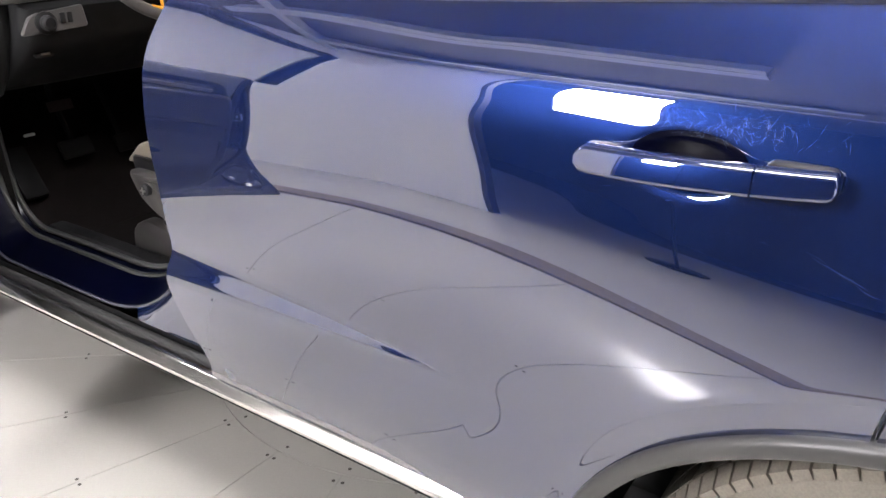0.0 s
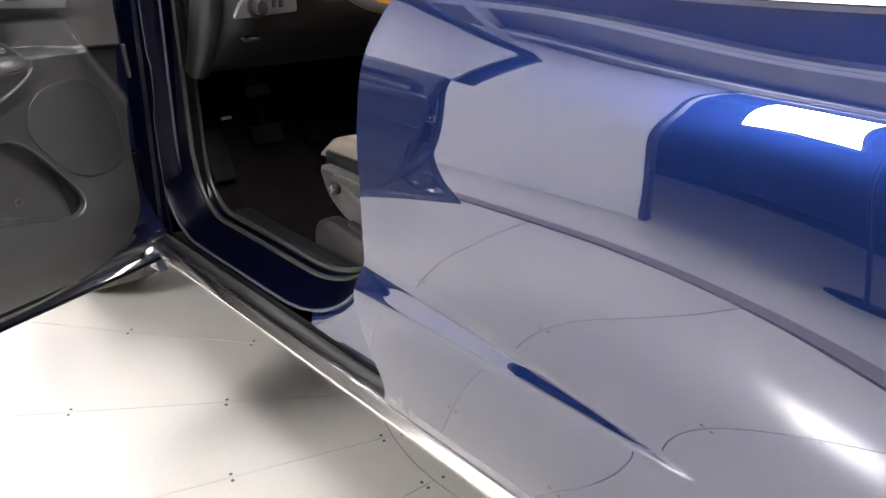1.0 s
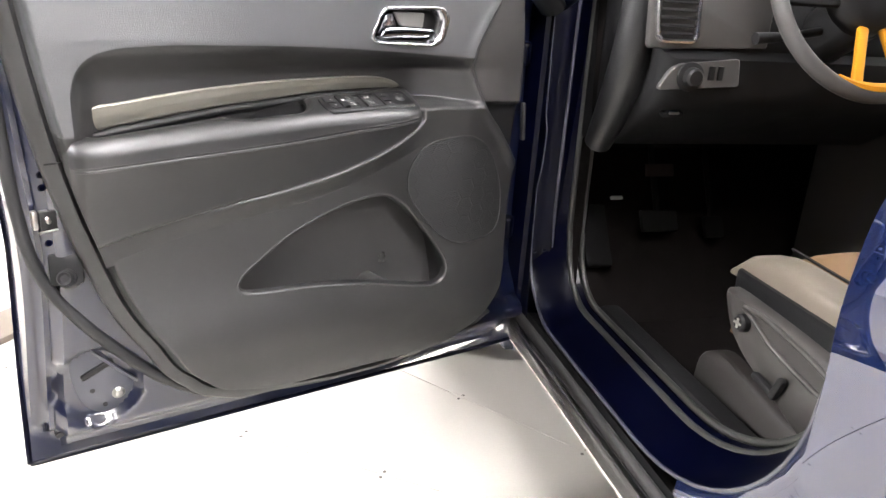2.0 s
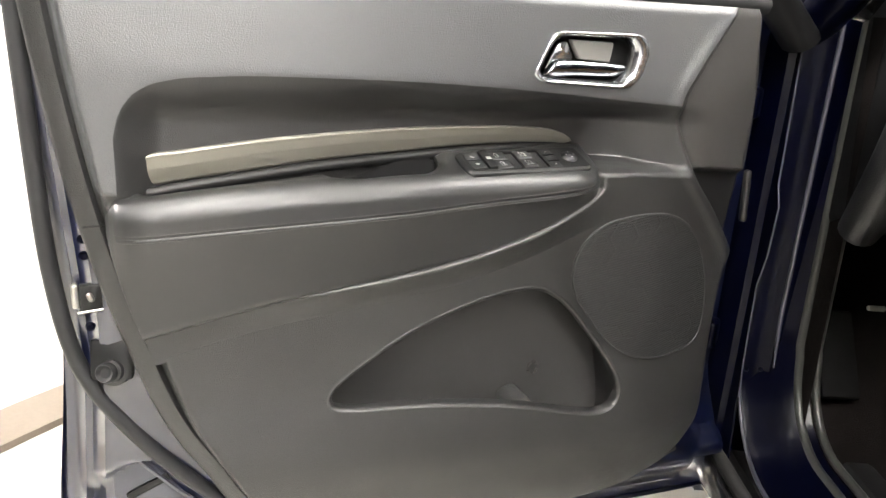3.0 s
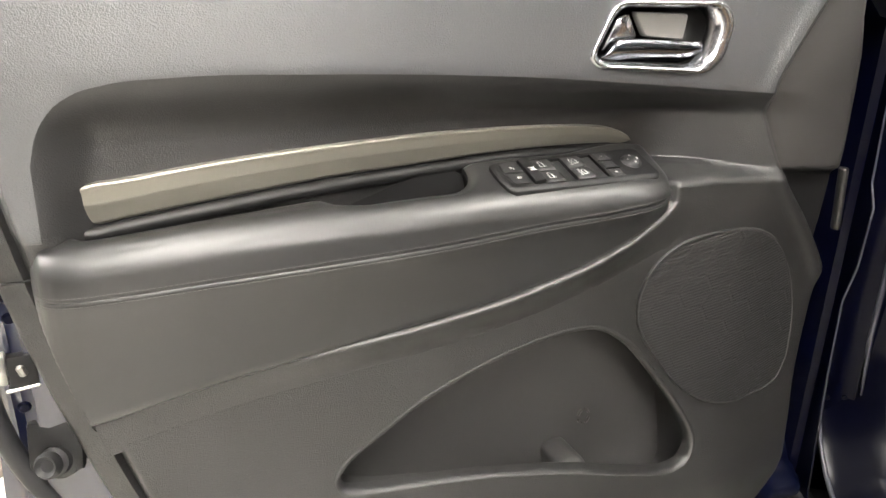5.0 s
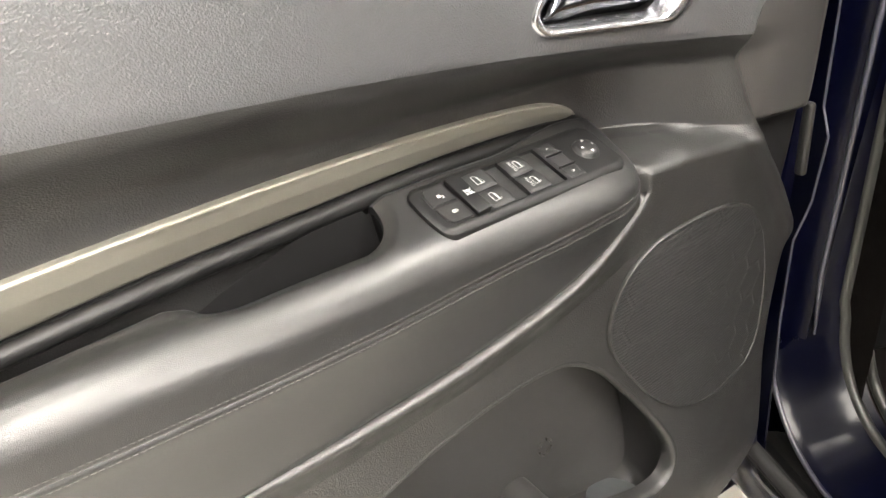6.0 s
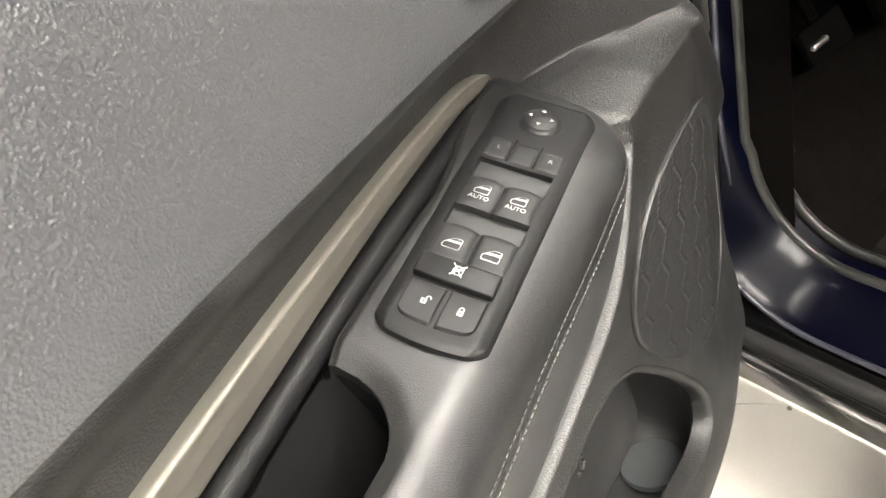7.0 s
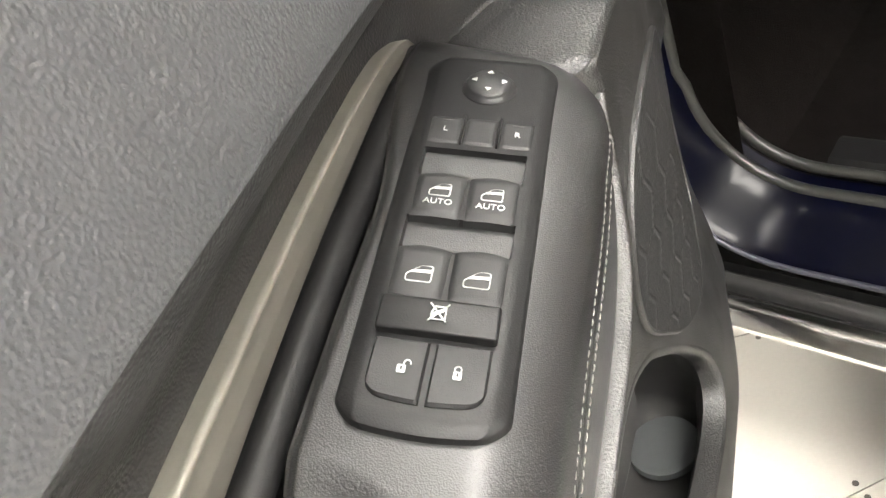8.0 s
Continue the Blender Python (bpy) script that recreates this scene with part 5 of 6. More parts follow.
    raw("door_recess", pv, grid_faces(nr, nc, is_recess), PAD_SHADED, door, "vinyl recess round the trim strip, darkened for its shade", smooth=70)
    raw("sail_panel", pv, grid_faces(nr, nc, lambda i, j: cols[j] < 0.999), CORNER, door, "dark vinyl corner panel by the mirror", smooth=70)
    raw("upper_trim_panel", pv, grid_faces(nr, nc, lambda i, j: not is_recess(i, j) and not open_at[i, j] and cols[j] >= 0.999), PAD, door, "charcoal grained vinyl upper door panel", smooth=70)
    foot = (cu < curve_through(U_SAIL, cz) - 0.004) & (cz > 0.845)
    raw("sail_foot", verts, grid_faces(nz, nu, lambda i, j: low_keep(i, j) and foot[i, j]), BLACK, door, "black plastic foot of the corner panel", smooth=70)
    raw("lower_trim_panel", verts, grid_faces(nz, nu, lambda i, j: low_keep(i, j) and not foot[i, j]), HARD, door, "charcoal hard plastic lower door panel", smooth=70)
    # outer band round the panel
    rows = []
    edge = [(float(curve_through(PANEL_L, z)), z) for z in np.linspace(1.2, 0.50, 60)]
    low = [(u, float(np.interp(u, [0.30, 0.40, 0.50, 0.60, 0.69, 0.735], [0.466, 0.455, 0.455, 0.465, 0.480, 0.498]))) for u in np.linspace(0.72, 0.30, 24)]
    path = edge + low
    for i, (u, z) in enumerate(path):
        a, b = path[max(0, i - 1)], path[min(len(path) - 1, i + 1)]
        tx, tz = b[0] - a[0], b[1] - a[1]
        ln = math.hypot(tx, tz)
        nx, nzz = -tz / ln, tx / ln
        wide = 0.030 if z > 0.52 else 0.030 - 0.018 * float(smooth_step(0.72, 0.55, u))
        rows.append([(u + nx * d * wide, w, z + nzz * d * wide) for d, w in ((-0.25, 0.070), (0.0, 0.074), (0.06, 0.082), (0.2, 0.086), (0.8, 0.083), (0.95, 0.078), (1.0, 0.066), (1.0, 0.045))])
    part("panel_border", loft(rows), HARD, door, "charcoal plastic border of the door panel", smooth=50)
    part("border_seam", rbox(0.026, 0.004, 0.0022, 0.0006, 1, pose(0.955, 0.0842, 0.927, 0, 4, 0)), UNDER, door, "dark joint across the panel border")
    part("edge_clip", rbox(0.009, 0.012, 0.080, 0.004, 3, pose(0.066, 0.066, 0.935, 0, 5, 0)), HARD, door)


    # armrest: leather-wrapped, with a pull cup
    stations = np.unique(np.concatenate([np.linspace(0.331, 0.9435, 170), np.linspace(0.331, 0.350, 20), np.linspace(0.545, 0.585, 60), np.linspace(0.585, 0.72, 70), np.linspace(0.92, 0.9435, 26)]))
    rows, lined, stitch_path = [], [], []
    for u in stations:
        wb = float(curve_through(W_REC, u)) + 0.0108 * float(smooth_step(0.355, 0.46, u) * smooth_step(0.93, 0.90, u)) - 0.002
        zt, mid = float(curve_through(ARM_TOP, u)), float(curve_through(ARM_MID, u))
        sl = float(np.interp(u, [0.5, 0.7, 0.95], [0.38, 0.30, 0.22]))
        we, zs_, zm, wm = (float(curve_through(c, u)) for c in (ARM_EDGE, STITCH_Z, SEAM_Z, SEAM_W))
        zs_ = max(zs_, zm + 0.004)
        flags, row = [], []
        rr = 0.020
        lip = we - 0.030
        for k in range(64):
            w = wb + (we - rr - wb) * k / 63
            z = zt - sl * (w - mid)
            # hollow elbow rest behind the front roll, and the groove under the trim strip
            rest = float(smooth_step(0.60, 0.69, u) * smooth_step(0.918, 0.885, u))
            z -= 0.0065 * rest * float(smooth_step(we - 0.020, we - 0.044, w)) + 0.009 * rest * float(smooth_step(wb + 0.013, wb, w))
            z -= 0.0025 * float(smooth_step(wb + 0.005, wb, w))
            # dip towards the cup's back
            rc = 0.026 if u < 0.62 else 0.036
            qx, qw = (0.562 - u if u < 0.62 else u - 0.700) + rc, w - (lip - rc)
            sdf = math.hypot(max(qx, 0), max(qw, 0)) + min(max(qx, qw), 0) - rc
            soft = 0.006 + 0.030 * float(smooth_step(0.60, 0.69, u))
            cup = float(smooth_step(0.002, -soft, sdf))
            round_over = 0.005 * float(smooth_step(0.014, -0.002, sdf))
            z -= 0.085 * cup + round_over
            under = -0.026 * cup * float(smooth_step(0.600, 0.566, u))
            if k == 0:
                flags.append(cup)
                row.append((float(u), wb - 0.001, z - 0.007 * (1 - cup) + 0.084 * cup))
            flags.append(cup)
            row.append((min(float(u) + under, float(curve_through(PANEL_L, z)) + 0.001), w, z))
        w1, z1 = row[-1][1], row[-1][2]
        ze = max(zs_ + 0.004, zt - sl * (we - rr - mid) - 0.026)
        for k in range(1, 13):
            a = math.pi / 2 * k / 12
            row.append((float(u), w1 + rr * math.sin(a), z1 - sl * rr * math.sin(a) - (z1 - ze - sl * rr) * (1 - math.cos(a))))
        for dw, dz in ((0.0004, 0.0035), (0.0004, 0.0016), (-0.0009, 0.0), (0.0001, -0.0016), (-0.0001, -0.0035)):
            row.append((float(u), we + dw, zs_ + dz if dz > -0.002 else max(zm, zs_ + dz)))
        z2 = max(zm, zs_ - 0.0035)
        for k in range(1, 15):
            q = k / 14
            bulge = -0.003 * math.sin(math.pi * q ** 0.8) * min(1, (z2 - zm) / 0.06)
            row.append((float(u), we + (wm - we) * q + bulge, z2 + (zm - z2) * q))
        row += [(float(u), wm - 0.003, zm - 0.003), (float(u), wm - 0.02, zm - 0.004)]
        lined.append(flags + [0.0] * (len(row) - len(flags)))
        rows.append([(min(a, float(curve_through(PANEL_L, c)) + 0.001), b, c) for a, b, c in row])
        if u > 0.335 and u < 0.940:
            stitch_path.append((float(u), we, zs_))
    rows.insert(0, [(p[0] - 0.0005, p[1] - 0.004, p[2] - 0.03) for p in rows[0]])
    lined.insert(0, [0.0] * len(rows[0]))
    flat = [p for row in rows for p in row]
    in_cup = lambda i, j: min(lined[i][j], lined[i][j + 1], lined[i + 1][j], lined[i + 1][j + 1]) > 0.06
    raw("armrest", flat, grid_faces(len(rows), len(rows[0]), lambda i, j: not in_cup(i, j)), SOFT, door, "charcoal leather armrest with double stitching", smooth=55)
    # cup faces darker than the leather: the shade inside put into colour
    raw("pull_cup", flat, grid_faces(len(rows), len(rows[0]), in_cup), BLACK, door, "smooth lining of the pull cup, darkened for the shade inside", smooth=70)
    # the lower panel's upper edge rolls out along the armrest
    rows = []
    for u in np.concatenate([np.linspace(0.912, 0.42, 90), np.linspace(0.418, 0.326, 50)]):
        zm, wm = float(curve_through(SEAM_Z, u)), float(curve_through(SEAM_W, u))
        steep = float(curve_through(SEAM_Z, u + 0.004) - curve_through(SEAM_Z, u - 0.004)) / 0.008
        nu_, nz_ = steep / math.hypot(1, steep), -1 / math.hypot(1, steep)
        full = float(smooth_step(0.322, 0.345, u) * (0.12 + 0.88 * smooth_step(0.88, 0.55, u)))
        under = float(lower_w(u, zm))
        crest = under + (wm + 0.0012 + 0.0053 * float(smooth_step(0.34, 0.43, u)) - under) * full
        row = [(float(u), wm - 0.022, zm - 0.002), (float(u), crest - 0.006, zm - 0.0006)]
        for q in np.linspace(0, 1, 16):
            d = 0.0012 + 0.040 * q ** 1.4
            pu, pz = u + nu_ * d, zm + nz_ * d
            base = float(lower_w(pu, pz))
            bull = math.sqrt(max(0.0, 1 - (1 - min(1.0, q / 0.24)) ** 2))
            fade = 1 - float(smooth_step(0.12, 1.0, q))
            row.append((float(pu), base - 0.0010 * q ** 6 + 0.0004 + (crest - base - 0.0045 * (1 - bull)) * fade, float(pz)))
        rows.append(row)
    part("panel_rim", loft(rows), DUSTY, door, "dusty rolled upper edge of the lower door panel", smooth=60)
    # stitches: two rows of short threads
    vs, fs = [], []
    P = np.array(stitch_path)
    dist = np.r_[0, np.cumsum(np.linalg.norm(np.diff(P, axis=0), axis=1))]
    for off in (0.0038, -0.0042):
        for d in np.arange(0.0, dist[-1] - 0.004, 0.0043):
            a = np.array([np.interp(d, dist, P[:, c]) for c in range(3)])
            b = np.array([np.interp(d + 0.0030, dist, P[:, c]) for c in range(3)])
            k = len(vs)
            for p, sh in ((a, 0.25), (a * 0.5 + b * 0.5, 1.0), (b, 0.25)):
                for hz in (-0.00026, 0.00026):
                    vs.append((p[0], p[1] + 0.0004 + 0.0004 * sh, p[2] + off + hz))
                vs.append((p[0], p[1] + 0.0002, p[2] + off - 0.00042))
                vs.append((p[0], p[1] + 0.0002, p[2] + off + 0.00042))
            for q in (0, 4):
                fs += [(k + q, k + q + 4, k + q + 5, k + q + 1), (k + q + 2, k + q + 6, k + q + 4, k + q), (k + q + 1, k + q + 5, k + q + 7, k + q + 3)]
    st = raw("stitching", vs, fs, THREAD, door, "grey double row of stitches")
    st["kind"] = "stuff"

    # champagne trim strip, on one even bow
    rows = []
    us = np.linspace(0.352, 0.908, 60)
    bow = np.polyfit(us, [float(curve_through(W_REC, u)) for u in us], 4)
    for u in np.unique(np.concatenate([np.linspace(0.352, 0.385, 24), np.linspace(0.385, 0.87, 150), np.linspace(0.87, 0.908, 16)])):
        t0, b0 = (float(curve_through(c, u)) for c in (TRIM_TOP, TRIM_BOT))
        wr = float(np.polyval(bow, u))
        fat = float(smooth_step(0.350, 0.385, u) * smooth_step(0.914, 0.904, u))
        row = []
        for k in range(33):
            q = k / 32
            lift = min(1.0, q / 0.09, (1 - q) / 0.05)
            lean = 0.0026 * math.sin(lift * math.pi / 2) + 0.0108 * q - 0.0066 + 0.0014 * (1 - abs(q - 0.55) / 0.55) + 0.0005 * math.exp(-(((q - 0.93) / 0.06) ** 2))
            row.append((float(u), wr + 0.0005 + lean * (0.45 + 0.55 * fat), b0 + (t0 - b0) * q))
        rows.append([(row[0][0], wr - 0.011, row[0][2])] + row + [(row[-1][0], wr - 0.008, row[-1][2])])
    part("trim_strip", loft(rows, caps=True), CHAMPAGNE, door, "champagne satin metal trim strip", smooth=50)
    # dark rolled edge under the strip
    lipp = [(float(u), float(curve_through(W_REC, u)) - 0.0018, float(curve_through(TRIM_BOT, u)) - 0.0072) for u in np.linspace(0.375, 0.90, 90)]
    part("strip_piping", tube(lipp, 0.0068, 12), BLACK, door, "black rolled vinyl edge under the trim strip", smooth=60)

    # speaker grille with fine ribs and a honeycomb
    so = [(p.x, p.y) for p in round_outline(SPEAKER, 8)]
    zmin, zmax = min(p[1] for p in so), max(p[1] for p in so)
    nzs, nus = 330, 250
    verts = []
    for z in np.linspace(zmin + 0.0004, zmax - 0.0004, nzs):
        xs = []
        for i in range(len(so)):
            (x1, y1), (x2, y2) = so[i], so[(i + 1) % len(so)]
            if (y1 > z) != (y2 > z):
                xs.append(x1 + (z - y1) / (y2 - y1) * (x2 - x1))
        a, b = min(xs), max(xs)
        u = np.linspace(a, b, nus)
        w = panel_w(u, np.full(nus, z)) + 0.0022 + 0.0035 * np.clip(1 - ((u - 0.245) / 0.12) ** 2 - ((z - 0.815) / 0.12) ** 2, 0, 1)
        w += 0.00036 * np.sin((z + 0.22 * u) * math.tau / 0.0037)
        # honeycomb lines
        cell = 0.033
        q1, q2 = (u * 2 / 3) / (cell / 1.5), (-u / 3 + 0.57735 * z) / (cell / 1.5)
        q3 = -q1 - q2
        r1, r2, r3 = np.round(q1), np.round(q2), np.round(q3)
        d1, d2, d3 = abs(r1 - q1), abs(r2 - q2), abs(r3 - q3)
        r1 = np.where((d1 > d2) & (d1 > d3), -r2 - r3, r1)
        r2 = np.where(~((d1 > d2) & (d1 > d3)) & (d2 > d3), -r1 - r3, r2)
        f1, f2 = q1 - r1, q2 - r2
        f3 = -f1 - f2
        far = np.maximum(np.maximum(abs(f1 - f2), abs(f2 - f3)), abs(f3 - f1))
        w += 0.00042 * smooth_step(0.90, 0.95, far)
        verts += [(float(x), float(v), float(z)) for x, v in zip(u, w)]
    raw("speaker_grille", verts, grid_faces(nzs, nus), GRILLE, door, "dark ribbed speaker grille with honeycomb pattern", smooth=80)
    ring = [(p[0], float(panel_w(p[0], p[1])) + 0.0015, p[1]) for p in so]
    part("grille_rim", tube(ring, 0.0022, 6, closed=True), HARD, door, smooth=60)

    # map pocket: lip, walls, floor, with a bottle mat and a divider
    rings = []
    for d, h in ((0.0065, -0.0022), (0.0050, 0.0006), (0.0028, 0.0012), (0.0006, 0.0003), (-0.0012, -0.0026), (-0.0022, -0.0075)):
        rings.append([])
        for u, z in pocket_out(d):
            low = float(smooth_step(0.715, 0.665, z))
            rings[-1].append((u, float(panel_w(u, z)) + (h * (1 + low) if h < 0 else h * (0.2 + 0.8 * low)), z))
    lip_rings = len(rings) + 1
    rings += [[] for _ in range(4)]
    for (u, z), (u2, z2) in zip(pocket, pocket_out(-0.003)):
        L, R = float(smooth_step(0.715, 0.665, z)), float(smooth_step(0.42, 0.30, u))
        dz = float(np.interp(u, [0.28, 0.34, 0.45, 0.69], [0.066, 0.066, 0.060, 0.048]))
        w0 = float(panel_w(u, z))
        iu, iz = (0.46 - u) * 0.02, (0.715 - z) * 0.03
        rings[-4].append((u2 - 0.004 * R, w0 - 0.016, z2 - L * 0.006))
        rings[-3].append((u2 - 0.020 * R, 0.082 + 0.012 * L, z2 - L * dz))
        rings[-2].append((u2 + iu - 0.023 * R, 0.060 + 0.003 * L, z2 - L * (dz + 0.003)))
        rings[-1].append((u2 + iu * 1.6 - 0.020 * R, 0.046, z2 + iz * 0.4 - L * (dz - 0.006)))
    part("pocket_lip", loft(rings[:lip_rings], closed=True), HARD, door, "rounded lip of the map pocket", smooth=60)
    bm = loft(rings[lip_rings - 1:], closed=True)
    bm.verts.ensure_lookup_table()
    n = len(pocket)
    bm.faces.new([bm.verts[3 * n + k] for k in range(n)])
    part("map_pocket", bm, POCKET_LIFTED, door, "dark moulded map pocket with bottle holder", smooth=60)
    part("bottle_mat", spin([(0.0001, 0.003), (0.026, 0.003), (0.030, 0.0015), (0.031, -0.004)], 28, pose(0.300, 0.072, 0.581, 8, -6, 0)), PAD_GREY, door, "round grey rubber bottle mat")
    part("pocket_divider", rbox(0.034, 0.074, 0.080, 0.013, 5, pose(0.412, 0.074, 0.613, 8, 14, 0)), POCKET_LIFTED, door, "moulded rib between pocket and bottle holder")
    for a0 in (0.2, 1.7):
        part("pocket_emblem", tube([(0.380 + 0.0075 * math.cos(a), 0.0475, 0.674 + 0.010 * math.sin(a)) for a in np.linspace(a0, a0 + 1.0, 6)], 0.0017, 5), SEAT_TRIM, door)
        part("pocket_emblem", tube([(0.380 + 0.0075 * math.cos(a + math.pi), 0.0475, 0.674 + 0.010 * math.sin(a + math.pi)) for a in np.linspace(a0, a0 + 1.0, 6)], 0.0017, 5), SEAT_TRIM, door)

    # inside release: satin chrome bezel, bowl, lever, lock tab
    edge_b = []
    for p, q in zip(bezel, bezel[1:] + bezel[:1]):
        n = max(1, int(math.hypot(q[0] - p[0], q[1] - p[1]) / 0.003))
        edge_b += [(p[0] + (q[0] - p[0]) * k / n, p[1] + (q[1] - p[1]) * k / n) for k in range(n)]
    tilt = np.linalg.lstsq(np.array([(1, u, z) for u, z in edge_b]), np.array([float(panel_w(u, z)) for u, z in edge_b]), rcond=None)[0]
    def base_w(p):
        return float(tilt[0] + tilt[1] * p[0] + tilt[2] * p[1])
    def inner_at(p, k):
        return p[0] + (0.366 - p[0]) * k * (0.62 + 0.75 * float(smooth_step(0.372, 0.30, p[0]))), p[1] + (1.126 - p[1]) * k
    rings = []
    for k, h in ((0.0, -0.008), (0.002, 0.0012), (0.025, 0.0034), (0.055, 0.0044), (0.10, 0.0042), (0.145, 0.0028), (0.175, 0.0002), (0.20, -0.006), (0.21, -0.014)):
        rings.append([])
        for p in edge_b:
            u, z = inner_at(p, k)
            rings[-1].append((u, base_w(p) + h, z))
    part("handle_bezel", loft(rings, closed=True), SATIN_CHROME, door, "chrome bezel of the inside handle", smooth=60)
    rings = []
    for k, h in ((0.205, -0.010), (0.22, -0.024), (0.32, -0.034), (0.6, -0.036)):
        rings.append([])
        for p in edge_b:
            u, z = inner_at(p, k)
            rings[-1].append((u, base_w(p) + h, z))
    bm = loft(rings, closed=True)
    bm.verts.ensure_lookup_table()
    n = len(edge_b)
    bm.faces.new([bm.verts[3 * n + k] for k in range(n)])
    part("handle_bowl", bm, BLACK, door, "dark bowl behind the inside handle", smooth=60)
    rows = []
    for q in np.linspace(0, 1, 30):
        u = 0.4285 - 0.116 * q
        top = 1.1085 + 0.0165 * float(smooth_step(0.0, 0.16, q)) - 0.0045 * q
        bot = 1.1035 - 0.006 * float(smooth_step(0, 0.5, q)) + 0.004 * float(smooth_step(0.85, 1.0, q))
        row = []
        for k in range(13):
            a = k / 12
            row.append((u, 0.0795 + 0.0085 * math.sin(math.pi * min(1, 0.12 + a * 0.8)) - 0.012 * (1 - a) ** 2 * float(smooth_step(0.1, 0.5, q)), bot + (top - bot) * a))
        rows.append([(u, 0.066, row[0][2])] + row + [(u, 0.070, row[-1][2] - 0.002)])
    part("release_lever", loft(rows, caps=True), CHROME_DARKENED, door, "chrome inside release lever, dark cabin reflection put into colour", smooth=50)
    m = Matrix(((1, 0, 0, 0), (0, 0, 1, 0.072), (0, 1, 0, 0), (0, 0, 0, 1)))
    tab = corner_outline([(0.378, 1.1255), (0.332, 1.1225), (0.329, 1.1475), (0.392, 1.1490)], 0.004, 4)
    part("lock_tab", slab([(p.x, p.y) for p in tab], 0.008, 0.002, m), TAB, door, "pale grey lock tab")
    wing = corner_outline([(0.424, 1.1105), (0.384, 1.1245), (0.3965, 1.1475), (0.409, 1.1435)], 0.004, 4)
    part("lever_wing", slab([(p.x, p.y) for p in wing], 0.006, 0.002, m), SATIN_CHROME, door, "chrome thumb rest of the lever", smooth=50)

    # window frame and glass, belt seal
    def upper(pts):
        return [(u, 0.012 + 0.46 * max(0, z - 1.2), z) for u, z in pts]
    frame_path = [(-0.03, 1.16)] + [(0.02 + 0.55 * q, 1.20 + 0.46 * q) for q in np.linspace(0.05, 0.9, 10)] + [(0.60, 1.655), (0.75, 1.675), (0.98, 1.675), (1.035, 1.64), (1.060, 1.45), (1.085, 1.2)]
    part("window_surround", tube(upper(frame_path), 0.024, 10, flat=1.4), BLACK, door, "black window surround", smooth=60)
    pane_pts = [(-0.0, 1.205), (1.06, 1.205), (1.04, 1.66), (0.60, 1.655)]
    q = upper(pane_pts)
    pane = loft([[q[0], q[1]], [q[3], q[2]]])
    bmesh.ops.solidify(pane, geom=pane.faces[:], thickness=0.004)
    pw = part("door_glass", pane, GLASS, door, "clear front door glass")
    pw.visible_shadow = False
    part("belt_seal", tube([(u, 0.052, 1.206) for u in np.linspace(0.08, 1.0, 20)], 0.014, 8), RUBBER, door, smooth=60)
    part("belt_moulding", tube([(u, float(side_y(u - 1.0, 1.2)) + 0.004, 1.208) for u in np.linspace(-0.03, 1.09, 20)], 0.012, 8), ALU, door, smooth=60)
    # door mirror on its foot
    part("mirror_housing", rbox(0.15, 0.24, 0.17, 0.05, 4, pose(0.10, -0.22, 1.30, 0, 0, 12)), PAINT, door, "dark blue door mirror", smooth=60)
    part("mirror_foot", rbox(0.09, 0.12, 0.05, 0.015, 3, pose(0.10, -0.08, 1.215, 0, 0, 0)), BLACK, door)
    return door


